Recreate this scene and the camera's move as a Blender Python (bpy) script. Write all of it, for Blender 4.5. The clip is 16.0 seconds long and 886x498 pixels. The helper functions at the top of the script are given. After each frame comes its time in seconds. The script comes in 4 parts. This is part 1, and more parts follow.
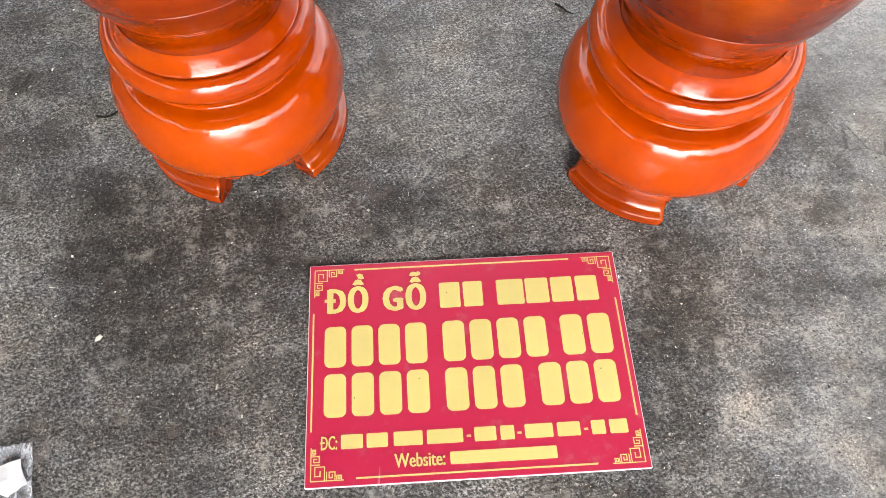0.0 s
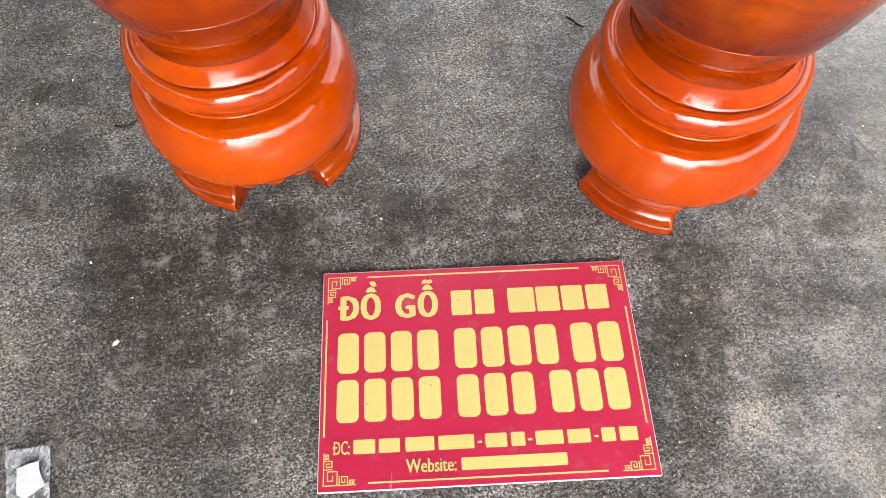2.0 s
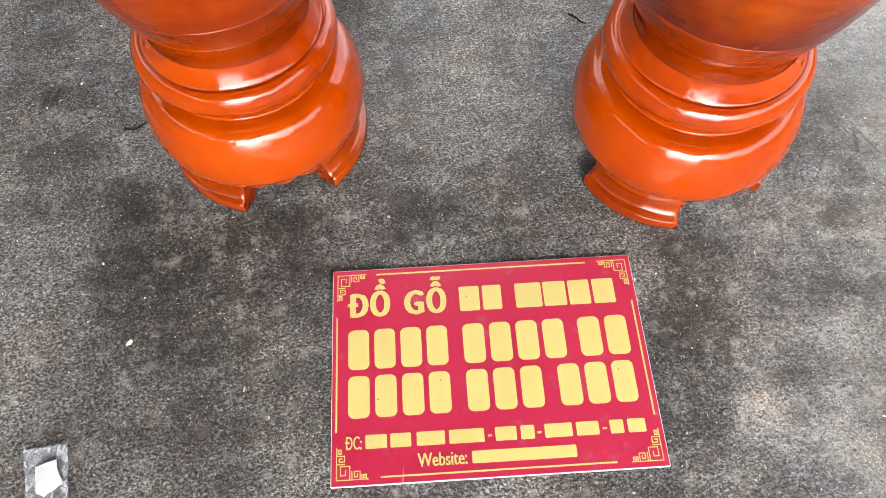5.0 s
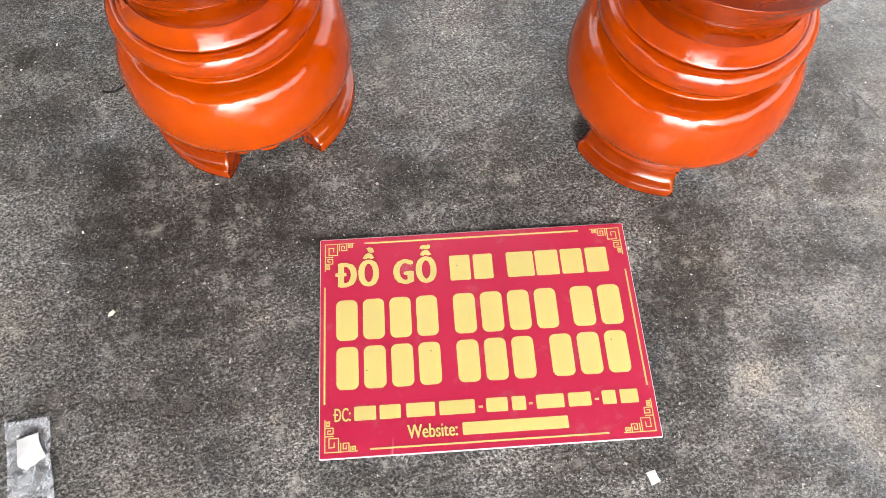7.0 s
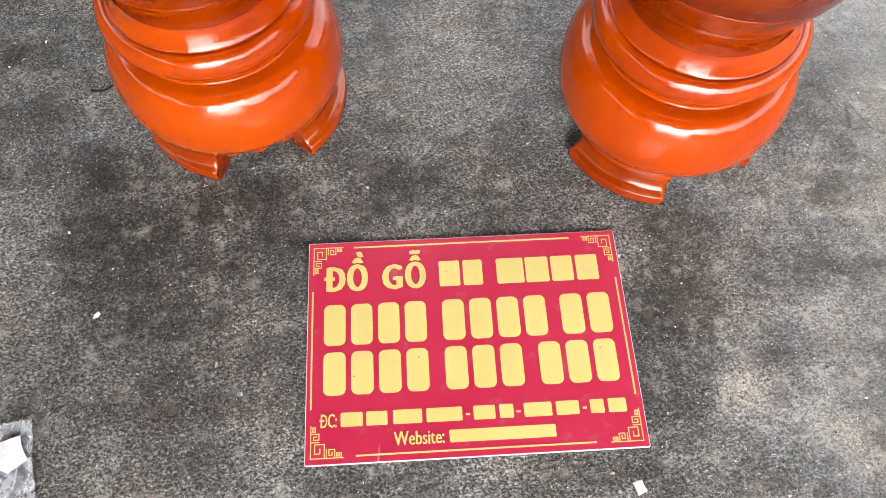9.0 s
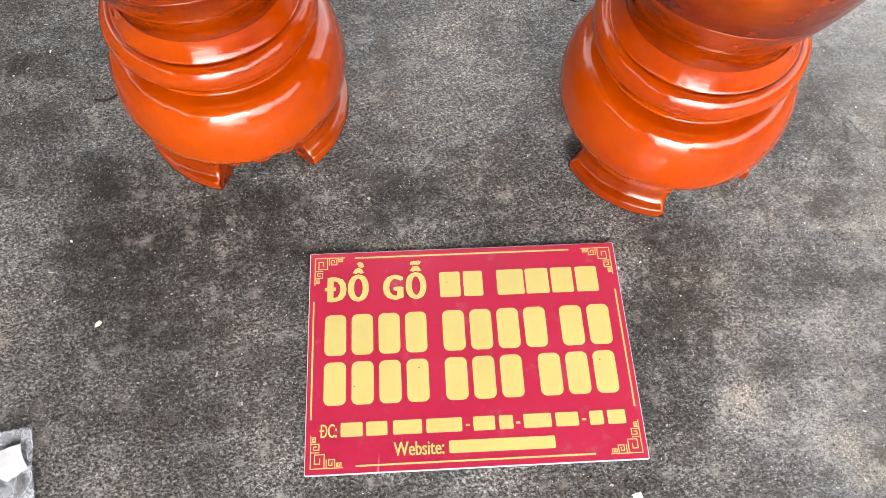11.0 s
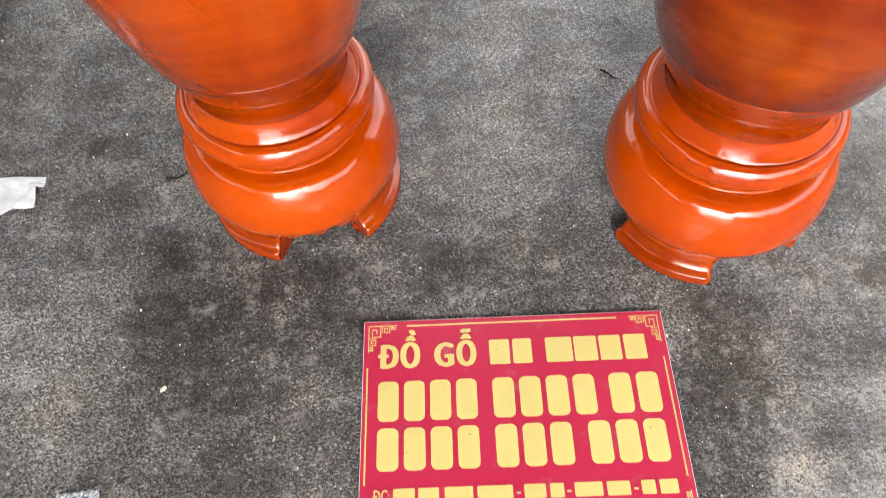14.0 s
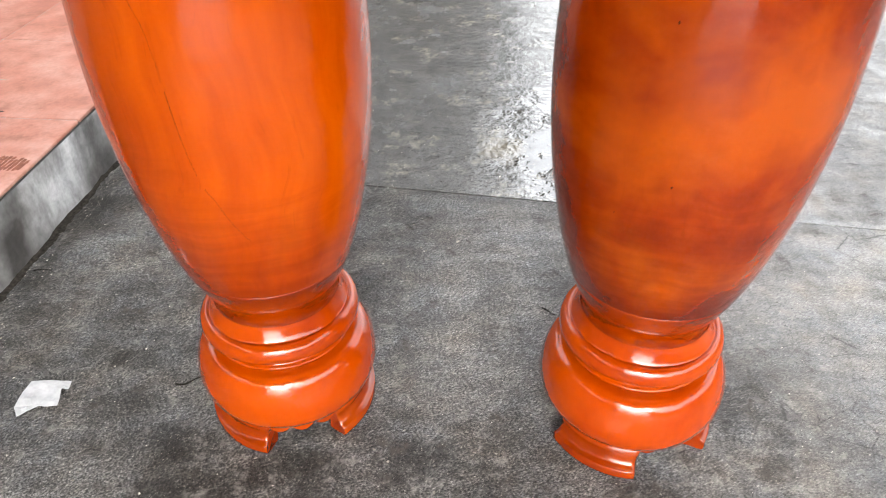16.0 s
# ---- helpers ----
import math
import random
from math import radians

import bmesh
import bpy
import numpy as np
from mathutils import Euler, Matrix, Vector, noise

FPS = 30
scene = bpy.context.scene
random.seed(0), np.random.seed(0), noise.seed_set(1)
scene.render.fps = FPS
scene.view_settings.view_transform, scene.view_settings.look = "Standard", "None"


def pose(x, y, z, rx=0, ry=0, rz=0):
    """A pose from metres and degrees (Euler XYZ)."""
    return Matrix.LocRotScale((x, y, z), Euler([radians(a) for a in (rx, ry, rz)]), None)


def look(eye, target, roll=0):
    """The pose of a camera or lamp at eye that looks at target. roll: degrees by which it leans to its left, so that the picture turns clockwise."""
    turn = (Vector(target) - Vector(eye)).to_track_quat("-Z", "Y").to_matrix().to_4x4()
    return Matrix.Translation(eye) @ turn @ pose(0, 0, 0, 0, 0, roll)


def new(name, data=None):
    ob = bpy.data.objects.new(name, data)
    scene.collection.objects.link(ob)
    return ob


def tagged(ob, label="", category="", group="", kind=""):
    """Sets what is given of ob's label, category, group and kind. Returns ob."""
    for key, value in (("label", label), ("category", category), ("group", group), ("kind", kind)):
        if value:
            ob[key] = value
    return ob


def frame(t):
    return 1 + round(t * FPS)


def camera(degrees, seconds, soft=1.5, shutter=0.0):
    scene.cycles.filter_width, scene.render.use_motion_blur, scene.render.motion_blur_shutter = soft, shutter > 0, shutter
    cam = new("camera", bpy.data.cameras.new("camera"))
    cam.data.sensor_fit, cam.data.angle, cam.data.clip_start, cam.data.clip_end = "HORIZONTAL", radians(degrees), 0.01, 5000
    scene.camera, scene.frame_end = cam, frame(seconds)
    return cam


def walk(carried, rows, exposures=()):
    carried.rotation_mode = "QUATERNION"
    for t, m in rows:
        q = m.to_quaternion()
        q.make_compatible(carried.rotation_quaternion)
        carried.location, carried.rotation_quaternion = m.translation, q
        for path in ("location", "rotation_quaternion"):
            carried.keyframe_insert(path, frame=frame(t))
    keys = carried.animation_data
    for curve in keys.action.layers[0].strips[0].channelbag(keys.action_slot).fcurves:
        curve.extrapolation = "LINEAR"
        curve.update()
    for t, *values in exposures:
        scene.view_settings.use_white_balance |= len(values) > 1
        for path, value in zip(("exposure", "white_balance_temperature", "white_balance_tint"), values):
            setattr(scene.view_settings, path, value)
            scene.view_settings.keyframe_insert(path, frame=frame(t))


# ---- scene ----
cam = camera(63.3, 16.0, soft=0.8, shutter=0.3)
PATH = [
    (0, (0.075, 0.167, 1.03), (0.044, 1.077, -0.75), 1.0),
    (0.5, (0.074, 0.17, 1.036), (0.044, 1.087, -0.741), 1.1),
    (1, (0.076, 0.172, 1.038), (0.038, 1.093, -0.737), 0.8),
    (1.5, (0.072, 0.163, 1.038), (0.026, 1.094, -0.732), 0.4),
    (2, (0.07, 0.154, 1.04), (0.014, 1.094, -0.725), 0.0),
    (2.5, (0.074, 0.142, 1.052), (0.015, 1.094, -0.706), -0.2),
    (3, (0.07, 0.142, 1.054), (0.008, 1.1, -0.701), -0.4),
    (3.5, (0.073, 0.143, 1.049), (0.011, 1.106, -0.703), -0.7),
    (4, (0.069, 0.145, 1.053), (0.004, 1.105, -0.7), -1.1),
    (6.5, (0.061, 0.154, 1.04), (0.008, 1.018, -0.763), -0.9),
    (7, (0.063, 0.164, 1.03), (0.029, 1.01, -0.782), 0.2),
    (7.5, (0.059, 0.168, 1.025), (0.041, 1.005, -0.792), 1.3),
    (8, (0.062, 0.168, 1.022), (0.049, 1.002, -0.795), 1.7),
    (8.5, (0.067, 0.169, 1.028), (0.052, 1.011, -0.786), 1.9),
    (9, (0.069, 0.176, 1.028), (0.052, 1.021, -0.785), 2.0),
    (11.5, (0.063, 0.176, 1.035), (0.049, 1.055, -0.762), 2.6),
    (12, (0.06, 0.176, 1.035), (0.037, 1.065, -0.757), 2.0),
    (12.5, (0.058, 0.176, 1.038), (0.016, 1.072, -0.75), 1.0),
    (13, (0.056, 0.167, 1.041), (-0.012, 1.091, -0.732), -0.3),
    (13.5, (0.051, 0.163, 1.047), (-0.056, 1.13, -0.7), -2.2),
    (14, (0.06, 0.156, 1.067), (-0.091, 1.186, -0.641), -4.2),
    (14.2, (0.059, 0.15, 1.083), (-0.122, 1.245, -0.581), -5.1),
    (14.5, (0.067, 0.131, 1.108), (-0.2, 1.34, -0.463), -7.7),
    (14.8, (0.053, 0.1, 1.13), (-0.247, 1.408, -0.353), -7.6),
    (15, (0.05, 0.053, 1.139), (-0.287, 1.427, -0.274), -7.5),
    (15.2, (0.048, -0.006, 1.149), (-0.276, 1.42, -0.216), -6.1),
    (15.5, (0.076, -0.062, 1.163), (-0.187, 1.426, -0.147), -3.6),
    (15.8, (0.098, -0.099, 1.181), (-0.073, 1.458, -0.062), -1.1),
    (16, (0.11, -0.113, 1.199), (-0.018, 1.476, -0.008), 0.0),
]
walk(cam, [(t, look(eye, target, roll)) for t, eye, target, roll in PATH], [(0, 1.68), (16, 1.68)])

# ---- world, sun, exposure ----
SUN_DIR = Vector((0.02, -0.76, 0.62)).normalized()
world = bpy.data.worlds.new("overcast_sky")
scene.world = world
world.use_nodes = True
wn = world.node_tree.nodes
wl = world.node_tree.links
sky = wn.new("ShaderNodeTexSky")
sky.sky_type = "NISHITA"
sky.sun_disc = False
sky.sun_elevation = math.asin(SUN_DIR.z)
sky.sun_rotation = math.atan2(SUN_DIR.x, SUN_DIR.y)
sky.air_density, sky.dust_density, sky.ozone_density = 1.0, 7.0, 1.0
pale = wn.new("ShaderNodeHueSaturation")
pale.inputs["Saturation"].default_value = 0.22
wl.new(sky.outputs["Color"], pale.inputs["Color"])
# an even cloud layer over the glow round the sun
cloud_layer = wn.new("ShaderNodeMix")
cloud_layer.data_type = "RGBA"
cloud_layer.inputs[0].default_value = 0.32
wl.new(pale.outputs["Color"], cloud_layer.inputs[6])
cloud_layer.inputs[7].default_value = (6.0, 6.1, 6.2, 1)
wl.new(cloud_layer.outputs[2], wn["Background"].inputs["Color"])
wn["Background"].inputs["Strength"].default_value = 0.40

sun = new("sun", bpy.data.lights.new("sun", "SUN"))
sun.data.energy, sun.data.angle, sun.data.color = 0.05, radians(30), (1.0, 0.98, 0.95)
sun.matrix_world = look(SUN_DIR * 30, (0, 0, 0))


# ---- materials ----
def material(name):
    m = bpy.data.materials.new(name)
    m.use_nodes = True
    return m, m.node_tree.nodes, m.node_tree.links, m.node_tree.nodes["Principled BSDF"]


def tex_noise(n, l, coord, scale, detail=4.0, rough=0.55, stretch=None, turn=0.0):
    t = n.new("ShaderNodeTexNoise")
    t.inputs["Scale"].default_value, t.inputs["Detail"].default_value, t.inputs["Roughness"].default_value = scale, detail, rough
    if stretch:
        mp = n.new("ShaderNodeMapping")
        mp.inputs["Scale"].default_value = stretch
        mp.inputs["Rotation"].default_value = (0, 0, radians(turn))
        l.new(coord, mp.inputs["Vector"])
        coord = mp.outputs["Vector"]
    l.new(coord, t.inputs["Vector"])
    return t.outputs["Fac"]


def ramp(n, l, fac, stops):
    r = n.new("ShaderNodeValToRGB")
    el = r.color_ramp.elements
    while len(el) < len(stops):
        el.new(0.5)
    for e, (p, c) in zip(el, stops):
        e.position = p
        e.color = (c, c, c, 1) if isinstance(c, (int, float)) else (*c, 1)
    l.new(fac, r.inputs["Fac"])
    return r.outputs["Color"]


def mix(n, l, fac, a, b, mode="MIX"):
    m = n.new("ShaderNodeMix")
    m.data_type, m.blend_type = "RGBA", mode
    for sock, v in ((m.inputs[0], fac), (m.inputs[6], a), (m.inputs[7], b)):
        if isinstance(v, (int, float)):
            sock.default_value = v
        elif isinstance(v, tuple):
            sock.default_value = (*v, 1)
        else:
            l.new(v, sock)
    return m.outputs[2]


def calc(n, l, op, a, b=0.0, clamp=False):
    m = n.new("ShaderNodeMath")
    m.operation, m.use_clamp = op, clamp
    for sock, v in zip(m.inputs, (a, b)):
        if isinstance(v, (int, float)):
            sock.default_value = v
        else:
            l.new(v, sock)
    return m.outputs[0]


def bump(n, l, height, p, strength, distance):
    b = n.new("ShaderNodeBump")
    b.inputs["Strength"].default_value, b.inputs["Distance"].default_value = strength, distance
    l.new(height, b.inputs["Height"])
    l.new(b.outputs["Normal"], p.inputs["Normal"])


def simple(name, color, rough, spread=0.12, scale=60.0, relief=0.0, coat=0.0):
    """A plain surface with slight mottling and relief."""
    m, n, l, p = material(name)
    co = n.new("ShaderNodeTexCoord").outputs["Object"]
    f = tex_noise(n, l, co, scale)
    dark = tuple(c * (1 - spread) for c in color)
    light = tuple(min(1.0, c * (1 + spread)) for c in color)
    l.new(ramp(n, l, f, [(0.3, dark), (0.7, light)]), p.inputs["Base Color"])
    p.inputs["Roughness"].default_value = rough
    p.inputs["Coat Weight"].default_value = coat
    if relief:
        bump(n, l, tex_noise(n, l, co, scale * 2.5), p, 0.5, relief)
    return m


def lacquer(name, deep, mid, bright, cloud_size, cloud_stretch, grain_amount, streaks, rings=0.0, gloss=0.13):
    """Orange varnish over wood: cloudy figure, long grain, dark streaks, gloss."""
    m, n, l, p = material(name)
    co = n.new("ShaderNodeTexCoord").outputs["Object"]
    rnd = n.new("ShaderNodeObjectInfo").outputs["Random"]
    shift = n.new("ShaderNodeVectorMath")
    shift.operation = "ADD"
    l.new(co, shift.inputs[0])
    l.new(calc(n, l, "MULTIPLY", rnd, 7.0), shift.inputs[1])
    v = shift.outputs["Vector"]
    warp = n.new("ShaderNodeTexNoise")
    warp.inputs["Scale"].default_value = 4.0
    l.new(v, warp.inputs["Vector"])
    bent = n.new("ShaderNodeVectorMath")
    bent.operation = "MULTIPLY_ADD"
    bent.inputs[1].default_value = (0.10, 0.10, 0.10)
    l.new(warp.outputs["Color"], bent.inputs[0])
    l.new(v, bent.inputs[2])
    w = bent.outputs["Vector"]
    cloud = tex_noise(n, l, w, cloud_size, 4.0, 0.55, cloud_stretch)
    grain = tex_noise(n, l, w, 24.0, 4.0, 0.6, (1.0, 1.0, 0.07))
    f = calc(n, l, "ADD", calc(n, l, "MULTIPLY", cloud, 1.0 - grain_amount), calc(n, l, "MULTIPLY", grain, grain_amount))
    col = ramp(n, l, f, [(0.33, deep), (0.48, mid), (0.64, bright)])
    streak = ramp(n, l, tex_noise(n, l, w, 60.0, 3.0, 0.7, (1.0, 1.0, 0.03)), [(0.62, 0.0), (0.80, streaks)])
    col = mix(n, l, streak, col, tuple(c * 0.45 for c in deep))
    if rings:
        # the colour turns darker lower down, in level bands
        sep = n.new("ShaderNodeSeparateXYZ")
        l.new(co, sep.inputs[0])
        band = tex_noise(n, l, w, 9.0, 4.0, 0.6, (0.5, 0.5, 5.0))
        low_band = calc(n, l, "ADD", sep.outputs[2], calc(n, l, "MULTIPLY", calc(n, l, "SUBTRACT", band, 0.5), 0.35))
        low_band = calc(n, l, "ADD", low_band, calc(n, l, "MULTIPLY", calc(n, l, "SUBTRACT", cloud, 0.5), 0.5))
        col = mix(n, l, ramp(n, l, low_band, [(0.40, rings), (0.68, 0.0)]), col, tuple(c * 0.85 for c in deep))
    l.new(col, p.inputs["Base Color"])
    p.inputs["Roughness"].default_value = 0.35
    p.inputs["Specular IOR Level"].default_value = 0.0
    p.inputs["Coat Weight"].default_value = 1.0
    p.inputs["Coat Roughness"].default_value = gloss
    p.inputs["Coat IOR"].default_value = 1.48
    # brushed varnish never lies quite level
    wave = calc(n, l, "ADD", tex_noise(n, l, v, 11.0, 2.0, 0.5), calc(n, l, "MULTIPLY", tex_noise(n, l, v, 34.0, 3.0, 0.55, (1.0, 1.0, 1.6)), 0.22))
    hump = n.new("ShaderNodeBump")
    hump.inputs["Strength"].default_value, hump.inputs["Distance"].default_value = 0.75, 0.006
    l.new(wave, hump.inputs["Height"])
    l.new(hump.outputs["Normal"], p.inputs["Coat Normal"])
    return m


def printed(name, color, rough):
    """Printed film: slight fading, dust, dark specks and pale scuffs."""
    m, n, l, p = material(name)
    geo = n.new("ShaderNodeNewGeometry").outputs["Position"]
    fade = tex_noise(n, l, geo, 6.0, 4.0, 0.6)
    col = ramp(n, l, fade, [(0.3, tuple(c * 0.95 for c in color)), (0.7, tuple(min(1.0, c * 1.05) for c in color))])
    dust = ramp(n, l, tex_noise(n, l, geo, 26.0, 6.0, 0.75), [(0.56, 0.0), (0.80, 0.30)])
    col = mix(n, l, dust, col, (0.28, 0.23, 0.21))
    scuff = ramp(n, l, tex_noise(n, l, geo, 70.0, 3.0, 0.6, (1.0, 0.12, 1.0)), [(0.70, 0.0), (0.80, 0.35)])
    col = mix(n, l, scuff, col, (0.50, 0.42, 0.38))
    vor = n.new("ShaderNodeTexVoronoi")
    vor.inputs["Scale"].default_value = 120.0
    l.new(geo, vor.inputs["Vector"])
    pick = n.new("ShaderNodeSeparateColor")
    l.new(vor.outputs["Color"], pick.inputs[0])
    dots = calc(n, l, "MULTIPLY", ramp(n, l, vor.outputs["Distance"], [(0.08, 1.0), (0.16, 0.0)]), ramp(n, l, pick.outputs[0], [(0.968, 0.0), (0.972, 0.9)]))
    col = mix(n, l, dots, col, (0.03, 0.022, 0.018))
    l.new(col, p.inputs["Base Color"])
    l.new(ramp(n, l, fade, [(0.3, rough - 0.06), (0.7, rough + 0.1)]), p.inputs["Roughness"])
    return m


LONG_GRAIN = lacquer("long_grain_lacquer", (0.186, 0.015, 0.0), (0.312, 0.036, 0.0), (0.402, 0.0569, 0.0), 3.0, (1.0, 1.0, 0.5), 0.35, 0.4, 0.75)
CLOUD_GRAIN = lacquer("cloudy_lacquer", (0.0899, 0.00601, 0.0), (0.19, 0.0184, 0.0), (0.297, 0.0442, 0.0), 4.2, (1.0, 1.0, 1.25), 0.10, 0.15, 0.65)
BASE_WOOD = lacquer("base_lacquer", (0.224, 0.0195, 0.0), (0.288, 0.0316, 0.0), (0.339, 0.0427, 0.0), 5.0, (1.0, 1.0, 1.0), 0.2, 0.15)
# darker copy of the lacquer: shade under the body is put into the colour
SHADED_WOOD = lacquer("shaded_lacquer", (0.0858, 0.00706, 0.0), (0.146, 0.0135, 0.0), (0.208, 0.023, 0.0), 6.0, (1.0, 1.0, 2.0), 0.2, 0.2)
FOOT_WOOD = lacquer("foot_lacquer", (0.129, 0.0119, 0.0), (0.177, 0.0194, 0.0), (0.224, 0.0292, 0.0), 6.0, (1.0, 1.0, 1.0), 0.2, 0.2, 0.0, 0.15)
SIGN_RED = printed("printed_red", (0.29, 0.0112, 0.0380), 0.32)
SIGN_YELLOW = printed("printed_yellow", (0.395, 0.335, 0.115), 0.36)
SIGN_CORE = simple("white_plastic_board", (0.47, 0.43, 0.42), 0.5, 0.12, 80.0)
PAPER = simple("white_paper", (0.42, 0.425, 0.43), 0.75, 0.16, 45.0, 0.0015)
TWIG = simple("dark_twig", (0.0162, 0.014, 0.0119), 0.8, 0.4, 200.0)
STRAW = simple("pale_straw", (0.469, 0.423, 0.333), 0.7, 0.15, 120.0)
TWIG.node_tree.nodes["Principled BSDF"].inputs["Specular IOR Level"].default_value = 0.1
RING_DARK = simple("dark_ring_mark", (0.0396, 0.0396, 0.0396), 0.7, 0.3, 150.0)
# for the added north wall, kept dark for its reflection in the wet slab
DARK_WALL = simple("unseen_dark_wall", (0.0198, 0.0171, 0.0144), 0.9, 0.3, 3.0)
CANOPY = simple("unseen_sheet_roof", (0.060, 0.055, 0.050), 0.7, 0.2, 3.0)
GREY_WALL = simple("unseen_grey_wall", (0.150, 0.140, 0.128), 0.85, 0.15, 2.0)


def flecks(n, l, coord, scale, keep, channel, size):
    """Scattered ragged specks: 1 inside a speck, 0 outside. keep: the share of cells without one."""
    vor = n.new("ShaderNodeTexVoronoi")
    vor.inputs["Scale"].default_value = scale
    l.new(coord, vor.inputs["Vector"])
    pick = n.new("ShaderNodeSeparateColor")
    l.new(vor.outputs["Color"], pick.inputs[0])
    near = ramp(n, l, vor.outputs["Distance"], [(size, 1.0), (size + 0.12, 0.0)])
    return calc(n, l, "MULTIPLY", near, ramp(n, l, pick.outputs[channel], [(keep, 0.0), (min(1.0, keep + 0.04), 1.0)]))


def concrete_ground():
    """Old dark concrete: coarse trowelled grit, dirt pressed into hollows, pale worn crust, a damp film past the joint."""
    m, n, l, p = material("weathered_concrete")
    geo = n.new("ShaderNodeNewGeometry").outputs["Position"]
    xyz = n.new("ShaderNodeSeparateXYZ")
    l.new(geo, xyz.inputs[0])
    px, py = xyz.outputs[0], xyz.outputs[1]
    # ragged coordinates, so that specks and cracks are never round or straight
    shake = n.new("ShaderNodeTexNoise")
    shake.inputs["Scale"].default_value, shake.inputs["Detail"].default_value = 130.0, 3.0
    l.new(geo, shake.inputs["Vector"])
    rag = n.new("ShaderNodeVectorMath")
    rag.operation = "MULTIPLY_ADD"
    rag.inputs[1].default_value = (0.012, 0.012, 0.0)
    l.new(shake.outputs["Color"], rag.inputs[0])
    l.new(geo, rag.inputs[2])
    ragged = rag.outputs["Vector"]
    sand = tex_noise(n, l, geo, 520.0, 2.0, 0.6)
    grain = tex_noise(n, l, geo, 235.0, 3.0, 0.72, (0.9, 1.15, 1.0), -28)
    lumps = tex_noise(n, l, geo, 112.0, 4.0, 0.72, (0.85, 1.2, 1.0), -28)
    crust = tex_noise(n, l, geo, 30.0, 6.0, 0.75)
    clump = tex_noise(n, l, geo, 11.0, 6.0, 0.72)
    patch = tex_noise(n, l, geo, 3.6, 6.0, 0.66)
    drag = tex_noise(n, l, geo, 16.0, 5.0, 0.65, (0.28, 1.0, 1.0), -32)

    def zone(value, wobble, lo, hi):
        return ramp(n, l, calc(n, l, "ADD", value, calc(n, l, "MULTIPLY", calc(n, l, "SUBTRACT", patch, 0.5), wobble)), [(lo, 0.0), (hi, 1.0)])

    # trowelled smooth and worn pale towards the open yard; open-pored and trodden dark nearer the porch
    worn = zone(px, 0.9, 0.36, 0.72)
    damp = calc(n, l, "MULTIPLY", zone(py, 0.7, 0.80, 1.02), zone(calc(n, l, "ADD", px, 0.5), 0.5, 0.15, 0.42))
    f = calc(n, l, "ADD", calc(n, l, "MULTIPLY", patch, 0.45), calc(n, l, "ADD", calc(n, l, "MULTIPLY", clump, 0.35), calc(n, l, "MULTIPLY", drag, 0.20)))
    f = calc(n, l, "ADD", f, calc(n, l, "MULTIPLY", worn, 0.035))
    col = ramp(n, l, f, [(0.39, (0.026, 0.0232, 0.0205)), (0.46, (0.053, 0.0500, 0.0465)), (0.53, (0.094, 0.0920, 0.0890)), (0.60, (0.150, 0.147, 0.142)), (0.68, (0.215, 0.207, 0.193))])
    # brown dirt and bluish cement, in blots
    tint = ramp(n, l, tex_noise(n, l, geo, 7.0, 5.0, 0.6), [(0.36, (0.44, 0.49, 0.56)), (0.47, (0.50, 0.50, 0.51)), (0.56, (0.53, 0.50, 0.46)), (0.68, (0.62, 0.50, 0.38))])
    col = mix(n, l, 0.42, col, tint, "OVERLAY")
    rough_amount = calc(n, l, "SUBTRACT", 1.0, calc(n, l, "MULTIPLY", worn, 0.55))
    col = mix(n, l, calc(n, l, "MULTIPLY", rough_amount, 0.75), col, ramp(n, l, lumps, [(0.38, 0.14), (0.50, 0.46), (0.62, 0.92)]), "OVERLAY")
    col = mix(n, l, calc(n, l, "MULTIPLY", rough_amount, 0.9), col, ramp(n, l, grain, [(0.41, 0.04), (0.50, 0.43), (0.59, 1.0)]), "OVERLAY")
    col = mix(n, l, 0.45, col, ramp(n, l, sand, [(0.36, 0.16), (0.50, 0.47), (0.64, 0.85)]), "OVERLAY")

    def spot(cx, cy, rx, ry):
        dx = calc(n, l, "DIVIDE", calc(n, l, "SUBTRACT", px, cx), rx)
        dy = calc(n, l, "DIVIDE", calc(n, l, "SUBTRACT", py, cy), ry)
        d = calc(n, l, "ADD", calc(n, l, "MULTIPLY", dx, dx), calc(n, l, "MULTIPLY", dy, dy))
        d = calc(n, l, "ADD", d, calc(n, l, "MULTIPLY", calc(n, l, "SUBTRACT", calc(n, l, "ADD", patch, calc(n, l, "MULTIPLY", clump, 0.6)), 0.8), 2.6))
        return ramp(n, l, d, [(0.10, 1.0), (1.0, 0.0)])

    # trodden oily stains; those close before the vases also paint in their soft shade
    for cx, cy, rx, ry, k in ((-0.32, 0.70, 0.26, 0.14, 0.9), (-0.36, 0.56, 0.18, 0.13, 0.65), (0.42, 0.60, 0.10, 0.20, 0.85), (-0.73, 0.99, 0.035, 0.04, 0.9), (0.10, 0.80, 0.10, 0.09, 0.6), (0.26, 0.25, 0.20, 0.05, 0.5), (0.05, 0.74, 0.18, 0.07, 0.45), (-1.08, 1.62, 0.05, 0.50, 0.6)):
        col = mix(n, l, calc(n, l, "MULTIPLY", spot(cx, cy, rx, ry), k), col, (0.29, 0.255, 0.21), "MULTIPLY")
